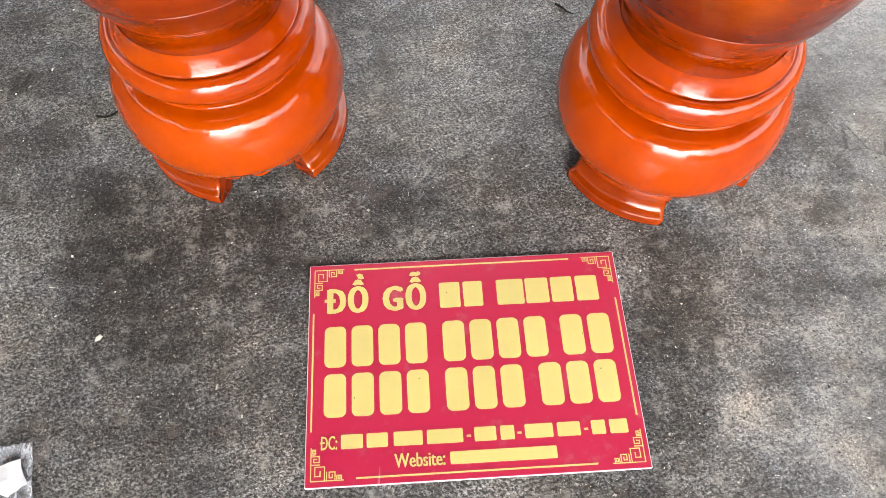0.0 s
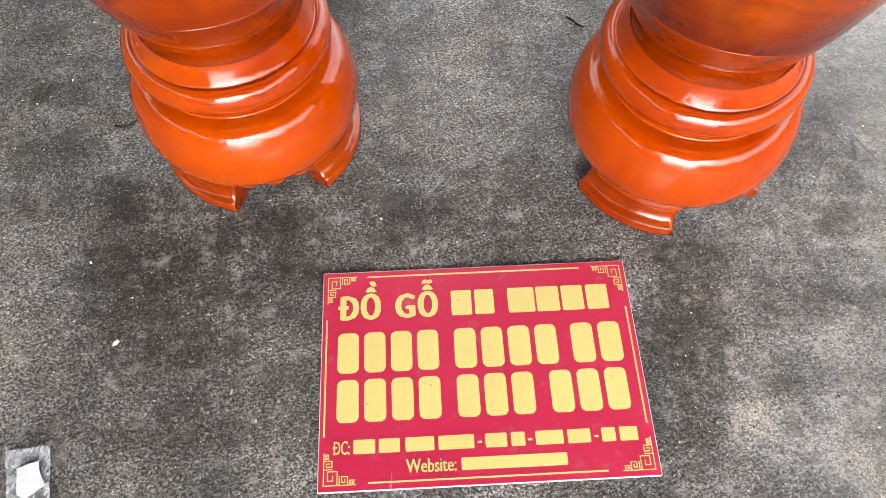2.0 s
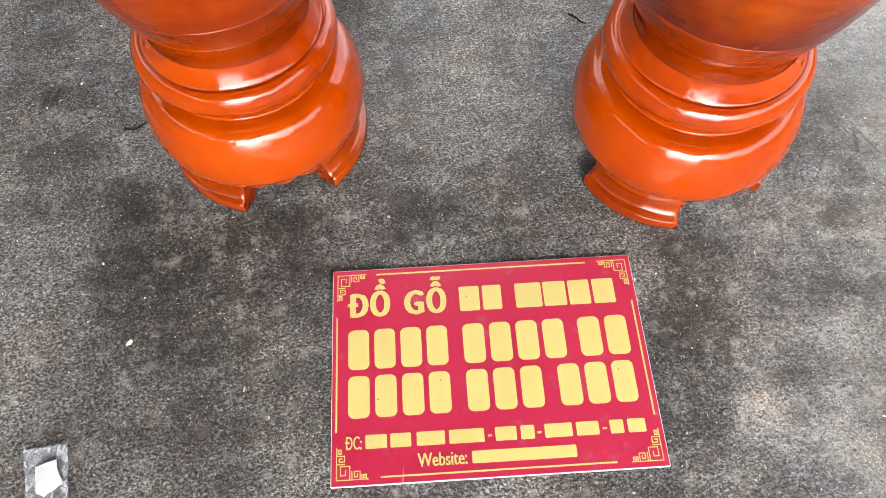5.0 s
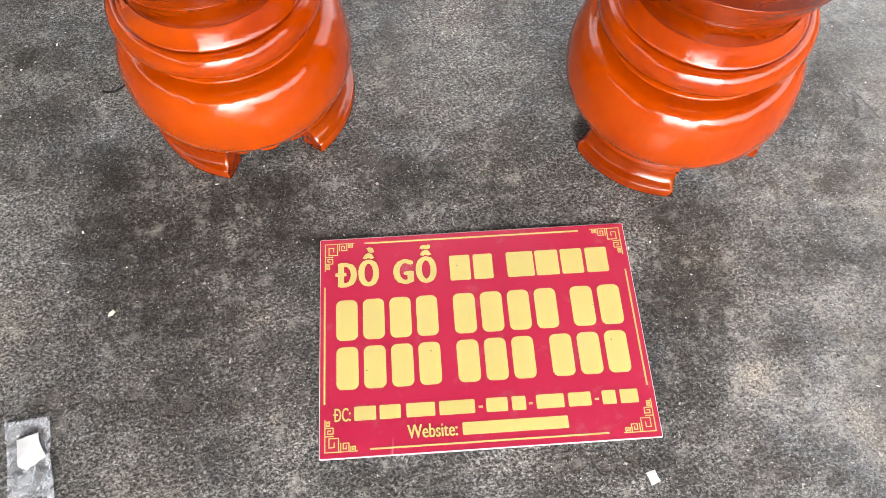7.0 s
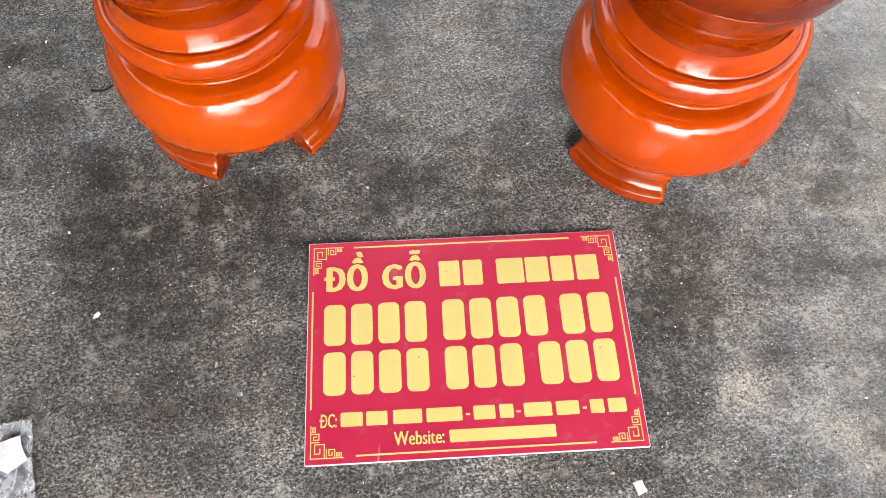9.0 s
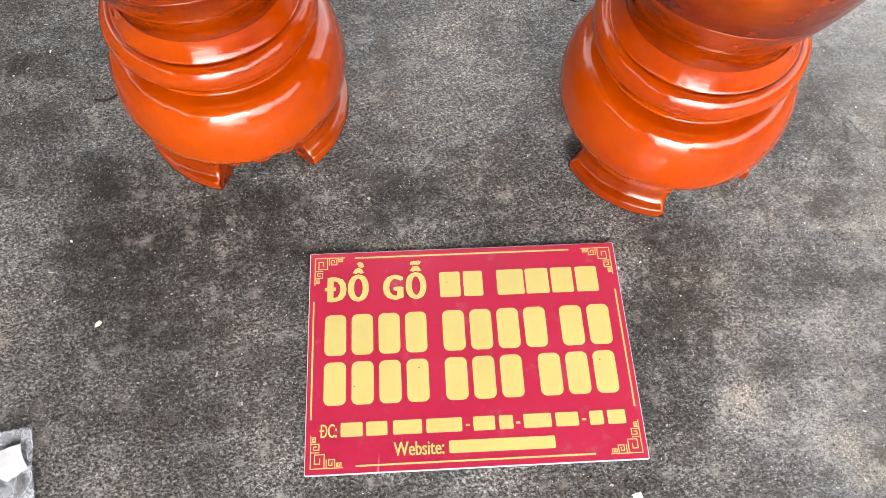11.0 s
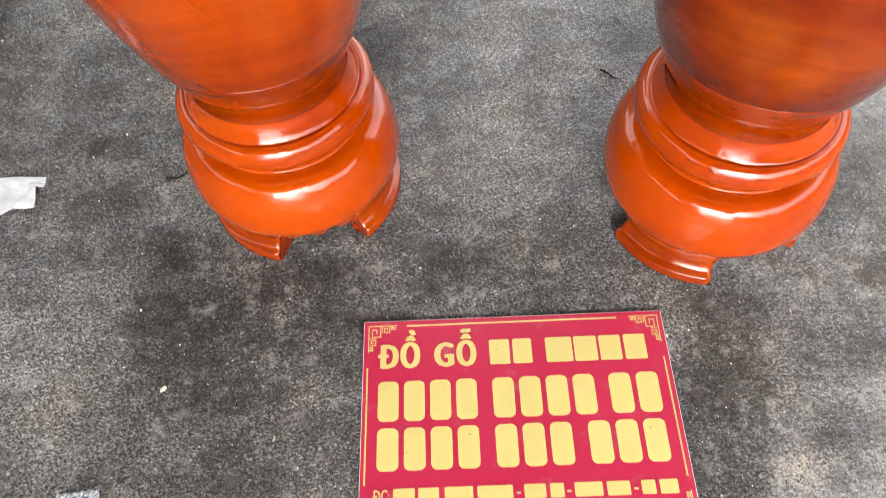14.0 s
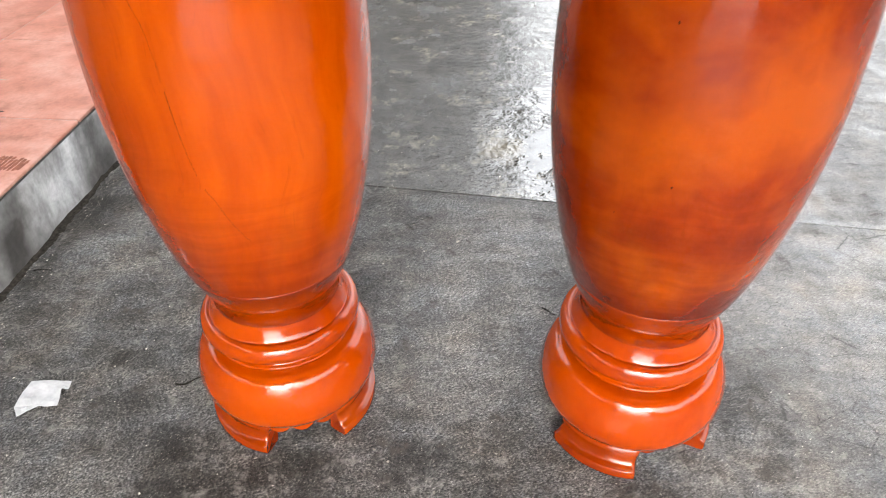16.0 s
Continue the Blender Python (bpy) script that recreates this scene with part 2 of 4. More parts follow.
    # scoured places and dry cement dust; sky sheen between the vases and eastern yard light are painted in
    for cx, cy, rx, ry, k in ((-0.72, 0.55, 0.22, 0.30, 0.40), (-0.84, 1.32, 0.26, 0.36, 0.45), (0.14, 1.24, 0.26, 0.48, 0.60), (0.74, 0.80, 0.22, 0.30, 0.15), (1.15, 1.45, 0.50, 0.70, 0.6), (0.25, 1.58, 0.45, 0.20, 0.30)):
        col = mix(n, l, calc(n, l, "MULTIPLY", spot(cx, cy, rx, ry), k), col, (2.1, 2.1, 2.1), "MULTIPLY")
    # hollows filled level with fine brown dirt
    filled = calc(n, l, "MULTIPLY", ramp(n, l, tex_noise(n, l, geo, 17.0, 4.0, 0.6), [(0.57, 0.0), (0.64, 0.9)]), calc(n, l, "SUBTRACT", 1.0, ramp(n, l, f, [(0.44, 0.0), (0.54, 1.0)])))
    col = mix(n, l, filled, col, (0.050, 0.042, 0.036))
    # chalky crust left on the high places
    chalk = calc(n, l, "MULTIPLY", ramp(n, l, crust, [(0.53, 0.0), (0.66, 0.8)]), ramp(n, l, f, [(0.44, 0.12), (0.56, 1.0)]))
    col = mix(n, l, chalk, col, (0.235, 0.222, 0.200))
    # pale and dark aggregate, pores
    for scale, keep, size, shade in ((420.0, 0.80, 0.16, (0.30, 0.29, 0.26)), (230.0, 0.88, 0.15, (0.36, 0.34, 0.30)), (120.0, 0.955, 0.13, (0.36, 0.34, 0.29))):
        col = mix(n, l, calc(n, l, "MULTIPLY", flecks(n, l, ragged, scale, keep, 0, size), 0.8), col, shade)
    pores = calc(n, l, "MAXIMUM", flecks(n, l, ragged, 125.0, 0.82, 1, 0.13), flecks(n, l, ragged, 240.0, 0.70, 1, 0.18))
    col = mix(n, l, calc(n, l, "MULTIPLY", pores, 0.9), col, (0.009, 0.0085, 0.008))
    # hair cracks in the worn skin
    split = n.new("ShaderNodeTexVoronoi")
    split.feature = "DISTANCE_TO_EDGE"
    split.inputs["Scale"].default_value = 13.0
    l.new(ragged, split.inputs["Vector"])
    hair = calc(n, l, "MULTIPLY", ramp(n, l, split.outputs["Distance"], [(0.006, 1.0), (0.020, 0.0)]), ramp(n, l, tex_noise(n, l, geo, 6.0, 3.0, 0.6), [(0.50, 0.0), (0.60, 0.75)]))
    hair = calc(n, l, "MULTIPLY", hair, worn)
    col = mix(n, l, hair, col, (0.020, 0.018, 0.016))
    # past the joint: a wet film, rippled by the coarse surface, that lies level where the slab dips
    far = calc(n, l, "GREATER_THAN", calc(n, l, "ADD", py, calc(n, l, "MULTIPLY", px, 0.078)), 1.752)
    edge = tex_noise(n, l, geo, 3.4, 5.0, 0.62)
    reach = calc(n, l, "SUBTRACT", 1.0, calc(n, l, "MULTIPLY", calc(n, l, "ABSOLUTE", calc(n, l, "SUBTRACT", px, 0.05)), 0.9), True)
    wet = calc(n, l, "MULTIPLY", far, ramp(n, l, calc(n, l, "ADD", edge, calc(n, l, "MULTIPLY", reach, 0.34)), [(0.52, 0.0), (0.74, 1.0)]))
    dx = calc(n, l, "ABSOLUTE", calc(n, l, "SUBTRACT", px, 0.44))
    dy = calc(n, l, "MULTIPLY", calc(n, l, "ABSOLUTE", calc(n, l, "SUBTRACT", py, 2.05)), 0.40)
    dip = calc(n, l, "SUBTRACT", calc(n, l, "MULTIPLY", edge, 0.75), calc(n, l, "ADD", dx, dy))
    flood = calc(n, l, "MULTIPLY", wet, ramp(n, l, dip, [(-0.10, 0.0), (0.12, 1.0)]))
    soaked = mix(n, l, clump, (0.016, 0.0145, 0.012), (0.085, 0.080, 0.070))
    col = mix(n, l, calc(n, l, "MULTIPLY", wet, 0.8), col, soaked)
    silt = ramp(n, l, tex_noise(n, l, geo, 6.5, 6.0, 0.7), [(0.54, 0.0), (0.64, 0.85)])
    col = mix(n, l, calc(n, l, "MULTIPLY", calc(n, l, "MULTIPLY", wet, silt), ramp(n, l, crust, [(0.42, 0.0), (0.56, 1.0)])), col, (0.21, 0.19, 0.15))
    col = mix(n, l, calc(n, l, "MULTIPLY", spot(0.13, 2.05, 0.09, 0.12), 0.8), col, (0.18, 0.155, 0.115))
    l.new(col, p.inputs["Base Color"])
    l.new(calc(n, l, "MULTIPLY", calc(n, l, "ADD", 0.26, calc(n, l, "MULTIPLY", damp, 0.16)), calc(n, l, "SUBTRACT", 1.0, wet)), p.inputs["Specular IOR Level"])
    dry = mix(n, l, damp, ramp(n, l, grain, [(0.3, 0.50), (0.7, 0.74)]), ramp(n, l, grain, [(0.3, 0.36), (0.7, 0.58)]))
    l.new(mix(n, l, wet, dry, ramp(n, l, clump, [(0.35, 0.05), (0.65, 0.22)])), p.inputs["Roughness"])
    l.new(calc(n, l, "MULTIPLY", wet, calc(n, l, "ADD", 0.5, calc(n, l, "MULTIPLY", zone(calc(n, l, "ADD", px, calc(n, l, "MULTIPLY", clump, 0.35)), 0.5, 0.20, 0.42), 0.5))), p.inputs["Coat Weight"])
    p.inputs["Coat Roughness"].default_value = 0.03
    p.inputs["Coat IOR"].default_value = 2.2
    # relief: open grit, deeper in the damp part, level where dirt or water fills it
    h = calc(n, l, "ADD", calc(n, l, "MULTIPLY", grain, 0.55), calc(n, l, "ADD", calc(n, l, "MULTIPLY", sand, 0.30), calc(n, l, "MULTIPLY", lumps, 0.7)))
    h = calc(n, l, "MULTIPLY", h, rough_amount)
    h = calc(n, l, "ADD", h, calc(n, l, "ADD", calc(n, l, "MULTIPLY", crust, 0.8), calc(n, l, "MULTIPLY", clump, 0.8)))
    h = calc(n, l, "SUBTRACT", h, calc(n, l, "ADD", calc(n, l, "MULTIPLY", pores, 0.5), calc(n, l, "MULTIPLY", hair, 0.5)))
    h = calc(n, l, "MULTIPLY", h, calc(n, l, "ADD", 1.0, calc(n, l, "MULTIPLY", damp, 0.45)))
    level = calc(n, l, "SUBTRACT", 1.0, calc(n, l, "MAXIMUM", calc(n, l, "MULTIPLY", flood, 0.85), calc(n, l, "MULTIPLY", filled, 0.7)))
    bump(n, l, calc(n, l, "MULTIPLY", h, level), p, 0.85, 0.0045)
    film = n.new("ShaderNodeBump")
    film.inputs["Strength"].default_value, film.inputs["Distance"].default_value = 1.0, 0.008
    coarse = calc(n, l, "ADD", tex_noise(n, l, geo, 46.0, 4.0, 0.65), calc(n, l, "MULTIPLY", clump, 1.4))
    l.new(calc(n, l, "MULTIPLY", coarse, calc(n, l, "SUBTRACT", 1.0, calc(n, l, "MULTIPLY", flood, 0.99))), film.inputs["Height"])
    l.new(film.outputs["Normal"], p.inputs["Coat Normal"])
    return m


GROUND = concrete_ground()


def riser_concrete():
    """Cement smeared on by trowel: pale wipes, dark bare places, grime spots."""
    m, n, l, p = material("smeared_cement")
    co = n.new("ShaderNodeTexCoord").outputs["Object"]
    a = tex_noise(n, l, co, 3.2, 5.0, 0.55)
    b = tex_noise(n, l, co, 9.0, 4.0, 0.5, (1.0, 1.0, 0.45))
    c = tex_noise(n, l, co, 60.0, 4.0, 0.7)
    col = ramp(n, l, a, [(0.36, (0.0396, 0.036, 0.0324)), (0.44, (0.119, 0.115, 0.11)), (0.54, (0.256, 0.254, 0.25)), (0.68, (0.382, 0.383, 0.387))])
    col = mix(n, l, 0.8, col, ramp(n, l, b, [(0.32, 0.16), (0.50, 0.52), (0.66, 0.76)]), "OVERLAY")
    smear = tex_noise(n, l, co, 26.0, 5.0, 0.65, (1.0, 1.0, 0.3))
    col = mix(n, l, 0.5, col, ramp(n, l, smear, [(0.36, 0.22), (0.50, 0.52), (0.64, 0.70)]), "OVERLAY")
    col = mix(n, l, 0.35, col, ramp(n, l, c, [(0.36, 0.30), (0.60, 0.58)]), "OVERLAY")
    l.new(col, p.inputs["Base Color"])
    l.new(ramp(n, l, a, [(0.35, 0.55), (0.65, 0.8)]), p.inputs["Roughness"])
    bump(n, l, calc(n, l, "ADD", calc(n, l, "ADD", a, b), calc(n, l, "MULTIPLY", c, 0.3)), p, 0.6, 0.008)
    return m


def terracotta():
    m, n, l, p = material("terracotta_tile")
    co = n.new("ShaderNodeTexCoord").outputs["Object"]
    rnd = n.new("ShaderNodeObjectInfo").outputs["Random"]
    geo = n.new("ShaderNodeNewGeometry").outputs["Position"]
    a = tex_noise(n, l, geo, 5.0, 6.0, 0.65)
    fine = tex_noise(n, l, geo, 90.0, 3.0, 0.6)
    col = ramp(n, l, a, [(0.32, (0.306, 0.0936, 0.0594)), (0.45, (0.441, 0.171, 0.119)), (0.56, (0.513, 0.252, 0.194)), (0.72, (0.594, 0.387, 0.333))])
    col = mix(n, l, 0.4, col, ramp(n, l, fine, [(0.3, 0.36), (0.7, 0.62)]), "OVERLAY")
    col = mix(n, l, calc(n, l, "MULTIPLY", rnd, 0.18), col, (0.72, 0.288, 0.198))
    stain = calc(n, l, "MULTIPLY", ramp(n, l, tex_noise(n, l, geo, 13.0, 6.0, 0.7), [(0.50, 0.0), (0.64, 0.65)]), ramp(n, l, a, [(0.40, 1.0), (0.58, 0.2)]))
    col = mix(n, l, stain, col, (0.24, 0.085, 0.045))
    l.new(col, p.inputs["Base Color"])
    l.new(ramp(n, l, a, [(0.3, 0.30), (0.7, 0.55)]), p.inputs["Roughness"])
    bump(n, l, fine, p, 0.2, 0.002)
    return m


RISER, TERRACOTTA = riser_concrete(), terracotta()
MUD = simple("dried_mud", (0.25, 0.088, 0.052), 0.8, 0.35, 60.0)
GROUT = simple("pale_grout", (0.41, 0.344, 0.311), 0.8, 0.2, 40.0)
GRIME = simple("grimy_mortar", (0.063, 0.054, 0.0468), 0.85, 0.4, 30.0, 0.002)
HEAP_DARK = simple("heap_dark", (0.0150, 0.0122, 0.0098), 0.95, 0.6, 70.0, 0.012)
# soil colour darkened to carry the contact shade at the riser's foot
DRIFT = simple("shade_dark_soil", (0.0300, 0.0262, 0.0215), 0.95, 0.6, 110.0, 0.006)
for soil in (HEAP_DARK, DRIFT):
    soil.node_tree.nodes["Principled BSDF"].inputs["Specular IOR Level"].default_value = 0.08
CEMENT_LIP = simple("pale_cement", (0.402, 0.381, 0.34), 0.75, 0.2, 25.0, 0.002)


def chip_stone():
    m, n, l, p = material("stone_chips")
    r = n.new("ShaderNodeNewGeometry").outputs["Random Per Island"]
    l.new(ramp(n, l, r, [(0.0, (0.0675, 0.0607, 0.0513)), (0.35, (0.203, 0.186, 0.151)), (0.7, (0.365, 0.338, 0.284)), (1.0, (0.675, 0.634, 0.553))]), p.inputs["Base Color"])
    p.inputs["Roughness"].default_value = 0.7
    return m


def clear_film():
    m, n, l, p = material("crinkled_film")
    co = n.new("ShaderNodeTexCoord").outputs["Object"]
    f = tex_noise(n, l, co, 30.0, 3.0, 0.6)
    ridge = calc(n, l, "ABSOLUTE", calc(n, l, "SUBTRACT", tex_noise(n, l, co, 38.0, 4.0, 0.6, (1.0, 0.55, 1.0), 20), 0.5))
    crease = ramp(n, l, ridge, [(0.0, 0.80), (0.035, 0.25), (0.09, 0.0)])
    l.new(calc(n, l, "MAXIMUM", crease, ramp(n, l, f, [(0.40, 0.12), (0.56, 0.42), (0.70, 0.62)])), p.inputs["Alpha"])
    p.inputs["Base Color"].default_value = (0.42, 0.44, 0.47, 1)
    p.inputs["Roughness"].default_value = 0.14
    bump(n, l, calc(n, l, "ADD", f, calc(n, l, "MULTIPLY", ridge, 2.0)), p, 1.0, 0.010)
    return m


CHIPS, FILM = chip_stone(), clear_film()


# ---- mesh helpers ----
def part(name, bm, mat, parent=None, label="", smooth=False):
    me = bpy.data.meshes.new(name)
    bm.normal_update()
    bm.to_mesh(me)
    bm.free()
    me.materials.append(mat)
    if smooth:
        for f in me.polygons:
            f.use_smooth = True
    ob = new(name, me)
    ob.parent = parent
    if label:
        ob["label"] = label
    return ob


def box(x0, y0, z0, x1, y1, z1, bevel=0.0):
    bm = bmesh.new()
    bmesh.ops.create_cube(bm, size=1.0)
    for v in bm.verts:
        v.co = Vector((x0 + (v.co.x + 0.5) * (x1 - x0), y0 + (v.co.y + 0.5) * (y1 - y0), z0 + (v.co.z + 0.5) * (z1 - z0)))
    if bevel:
        bmesh.ops.bevel(bm, geom=list(bm.edges), offset=bevel, segments=2, affect="EDGES")
    return bm


def curve_through(points, steps):
    """A smooth line through (r, z) points."""
    out = []
    n = len(points)
    for i in range(n - 1):
        p0, p1, p2, p3 = (Vector(points[min(max(j, 0), n - 1)]) for j in (i - 1, i, i + 1, i + 2))
        for k in range(steps):
            t = k / steps
            out.append(0.5 * (2 * p1 + (p2 - p0) * t + (2 * p0 - 5 * p1 + 4 * p2 - p3) * t * t + (3 * p1 - p0 - 3 * p2 + p3) * t ** 3))
    out.append(Vector(points[-1]))
    return out


def lathe(profile, segs=112):
    bm = bmesh.new()
    rings = [[bm.verts.new((r * math.cos(2 * math.pi * k / segs), r * math.sin(2 * math.pi * k / segs), z)) for k in range(segs)] for r, z in profile]
    for a, b in zip(rings, rings[1:]):
        for k in range(segs):
            bm.faces.new((a[k], a[(k + 1) % segs], b[(k + 1) % segs], b[k]))
    return bm


def sector(section, a0, a1, segs=18, flare=None):
    """A closed (r, z) section swept round from angle a0 to a1, in degrees, with end faces."""
    bm = bmesh.new()
    cols = []
    for k in range(segs + 1):
        t = k / segs
        ring = []
        for r, z in section:
            lo, hi = a0, a1
            if flare:
                lo, hi = a0 - flare(r, z), a1 + flare(r, z)
            a = radians(lo + (hi - lo) * t)
            ring.append(bm.verts.new((r * math.cos(a), r * math.sin(a), z)))
        cols.append(ring)
    n = len(section)
    for a, b in zip(cols, cols[1:]):
        for i in range(n):
            bm.faces.new((a[i], a[(i + 1) % n], b[(i + 1) % n], b[i]))
    bm.faces.new(cols[0][::-1])
    bm.faces.new(cols[-1])
    bmesh.ops.recalc_face_normals(bm, faces=bm.faces)
    return bm


def tube(points, radius, sides=7, taper=0.5):
    """A thin rounded rod along a line of points."""
    bm = bmesh.new()
    pts = [Vector(p) for p in points]
    rings = []
    for i, p in enumerate(pts):
        d = (pts[min(i + 1, len(pts) - 1)] - pts[max(i - 1, 0)]).normalized()
        s = d.cross(Vector((0, 0, 1))).normalized()
        u = s.cross(d)
        r = radius * (1 - (1 - taper) * i / (len(pts) - 1))
        rings.append([bm.verts.new(p + s * r * math.cos(2 * math.pi * k / sides) + u * r * math.sin(2 * math.pi * k / sides)) for k in range(sides)])
    for a, b in zip(rings, rings[1:]):
        for k in range(sides):
            bm.faces.new((a[k], a[(k + 1) % sides], b[(k + 1) % sides], b[k]))
    bm.faces.new(rings[0][::-1])
    bm.faces.new(rings[-1])
    return bm


# ---- the ground: one sheet with a joint across it ----
def joint_y(x):
    return 1.752 - 0.078 * x


def build_ground():
    bm = bmesh.new()
    xs = [-300, -40, -6, -3] + [-2.4 + 0.4 * i for i in range(13)] + [3, 6, 40, 300]
    offs = [(-0.0035, 0.0), (-0.0015, -0.009), (0.0015, -0.009), (0.003, 0.0)]
    rows = [[bm.verts.new((x, y, 0)) for x in xs] for y in (-300, -40, -5, -1, 0.0, 0.5, 1.0, 1.4)]
    wob = {x: 0.004 * noise.noise(Vector((x * 3.1, 0.4, 0))) for x in xs}
    rows += [[bm.verts.new((x, joint_y(max(-3, min(3, x))) + o + wob[x], z)) for x in xs] for o, z in offs]
    rows += [[bm.verts.new((x, y, 0.0)) for x in xs] for y in (2.3, 3, 5, 40, 300)]
    for a, b in zip(rows, rows[1:]):
        for i in range(len(xs) - 1):
            bm.faces.new((a[i], a[i + 1], b[i + 1], b[i]))
    return tagged(part("ground", bm, GROUND), "dark weathered concrete yard with a damp far slab", "ground", kind="structure")


build_ground()

# ---- raised porch ----
PX, PY, PH, TILE = -1.128, 1.100, 0.215, 0.605


def build_porch():
    bm = box(-3.35, PY, -0.02, PX, 7.3, PH - 0.012)
    bmesh.ops.subdivide_edges(bm, edges=[e for e in bm.edges if abs(e.verts[0].co.y - e.verts[1].co.y) > 1], cuts=140)
    bmesh.ops.subdivide_edges(bm, edges=[e for e in bm.edges if abs(e.verts[0].co.x - e.verts[1].co.x) > 1 and e.verts[0].co.y < PY + 0.01], cuts=70)
    bmesh.ops.subdivide_edges(bm, edges=[e for e in bm.edges if abs(e.verts[0].co.z - e.verts[1].co.z) > 0.1 and (e.verts[0].co.x > PX - 0.1 or e.verts[0].co.y < PY + 0.01)], cuts=8)
    # worn, rounded corner and an uneven smeared skin that spreads at the foot
    rad = 0.065
    cx, cy = PX - rad, PY + rad
    for v in bm.verts:
        a, b = max(0.0, v.co.x - cx), max(0.0, cy - v.co.y)
        if a and b:
            k = max(a, b) / math.hypot(a, b)
            v.co.x, v.co.y = cx + a * k, cy - b * k
        out = 0.010 * noise.noise(v.co * 5.0) + 0.005 * noise.noise(v.co * 17.0) + 0.10 * max(0.0, 0.07 - v.co.z) - 0.004
        if v.co.x > PX - 0.05:
            v.co.x += out
        if v.co.y < PY + 0.05 and v.co.x > -3.2:
            v.co.y -= out
    porch = tagged(part("porch", bm, RISER, smooth=True), "raised porch slab with smeared cement riser and red tiles", "porch", kind="structure")
    lip = box(-3.3, PY - 0.004, PH - 0.014, PX - 0.006, PY + 0.0225, PH - 0.001, 0.004)
    bmesh.ops.subdivide_edges(lip, edges=[e for e in lip.edges if abs(e.verts[0].co.x - e.verts[1].co.x) > 1], cuts=90)
    for v in lip.verts:
        v.co.y += 0.004 * noise.noise(v.co * 23.0)
        v.co.z += 0.002 * noise.noise(v.co * 31.0) - 0.001
    part("front_lip", lip, CEMENT_LIP, porch, "pale chipped cement lip")
    part("edge_mortar", box(PX - 0.02, PY + 0.035, PH - 0.0165, PX + 0.0020, 7.2, PH - 0.0060, 0.001), GRIME, porch, "grimy mortar under the tile edge")
    part("grout", box(-3.3, PY + 0.023, PH - 0.0118, PX - 0.003, 7.25, PH - 0.0016), GROUT, porch, "pale grout")
    return porch


porch = build_porch()

# ---- closing walls, out of view, added to shape sky light and reflections ----
for name, x0, y0, x1, y1, h, label in (
        ("wall_west", -3.6, -5.0, -3.3, 7.3, 2.7, "unseen plain wall beside the porch, shapes the light"),
        ("wall_east", 4.6, -5.3, 4.9, 5.0, 2.0, "unseen plain wall along the yard, shapes the light"),
        ("wall_south", -3.6, -5.3, -1.5, -5.0, 3.5, "unseen plain wall across the yard, shapes the light"),
        ("wall_gate", 1.7, -5.3, 4.6, -5.0, 1.9, "unseen low plain wall beside the yard gap, shapes the light"),
        ("wall_north", -3.6, 7.3, 0.36, 7.6, 7.0, "unseen plain dark wall past the yard, darkens reflections")):
    tagged(part(name, box(x0, y0, 0.0, x1, y1, h, 0.02), DARK_WALL if name == "wall_north" else GREY_WALL), label, "wall", kind="structure")

# an unseen canopy, sized to block the sky overhead; its front edge runs askew, so that more sky stands open over the
# yard than over the porch
canopy = box(-3.2, -4.5, 3.0, 3.2, 2.6, 3.06, 0.01)
for v in canopy.verts:
    if v.co.y < 0:
        v.co.y += 0.36 * (v.co.x + 3.2)
tagged(part("ceiling", canopy, CANOPY), "unseen plain sheet canopy roof over the yard", "roof", kind="structure")


# ---- the vases ----
BODY = [(0.1480, 0.4050), (0.1512, 0.4075), (0.1535, 0.4130), (0.165, 0.450), (0.178, 0.500), (0.197, 0.600), (0.208, 0.700), (0.2115, 0.800), (0.208, 0.900),
        (0.200, 1.000), (0.184, 1.100), (0.158, 1.190), (0.130, 1.270), (0.113, 1.340), (0.112, 1.400), (0.124, 1.460), (0.152, 1.520), (0.172, 1.548)]
MOUTH = [(0.176, 1.556), (0.172, 1.562), (0.160, 1.556), (0.140, 1.530), (0.110, 1.470), (0.098, 1.400), (0.098, 1.330)]
NECK = [(0.1200, 0.3000), (0.1185, 0.3080), (0.1172, 0.3115), (0.1174, 0.3190), (0.1196, 0.3310), (0.1238, 0.3425), (0.1285, 0.3525), (0.1300, 0.3555), (0.1297, 0.3565), (0.1309, 0.3575),
        (0.1325, 0.3605), (0.1322, 0.3615), (0.1335, 0.3625), (0.1370, 0.3710), (0.1445, 0.3890), (0.1505, 0.4050), (0.1490, 0.4070)]
COLLAR = [(0.118, 0.2135), (0.1285, 0.2140), (0.1330, 0.2165), (0.1326, 0.2205), (0.1270, 0.2235), (0.1248, 0.2295), (0.1300, 0.2350), (0.1420, 0.2405), (0.1503, 0.2500), (0.1527, 0.2610),
          (0.1505, 0.2720), (0.1450, 0.2798), (0.1395, 0.2830), (0.1352, 0.2828), (0.1328, 0.2812), (0.1312, 0.2818), (0.1285, 0.2855), (0.1250, 0.2920), (0.1220, 0.2985), (0.1198, 0.3045), (0.1185, 0.3100)]
BULB = [(0.120, 0.064), (0.139, 0.068), (0.156, 0.080), (0.1688, 0.0975), (0.1757, 0.116), (0.1780, 0.136), (0.1772, 0.156), (0.1742, 0.1745), (0.1698, 0.1890), (0.1640, 0.2005), (0.1568, 0.2085), (0.1480, 0.2128), (0.136, 0.2140), (0.120, 0.2142)]
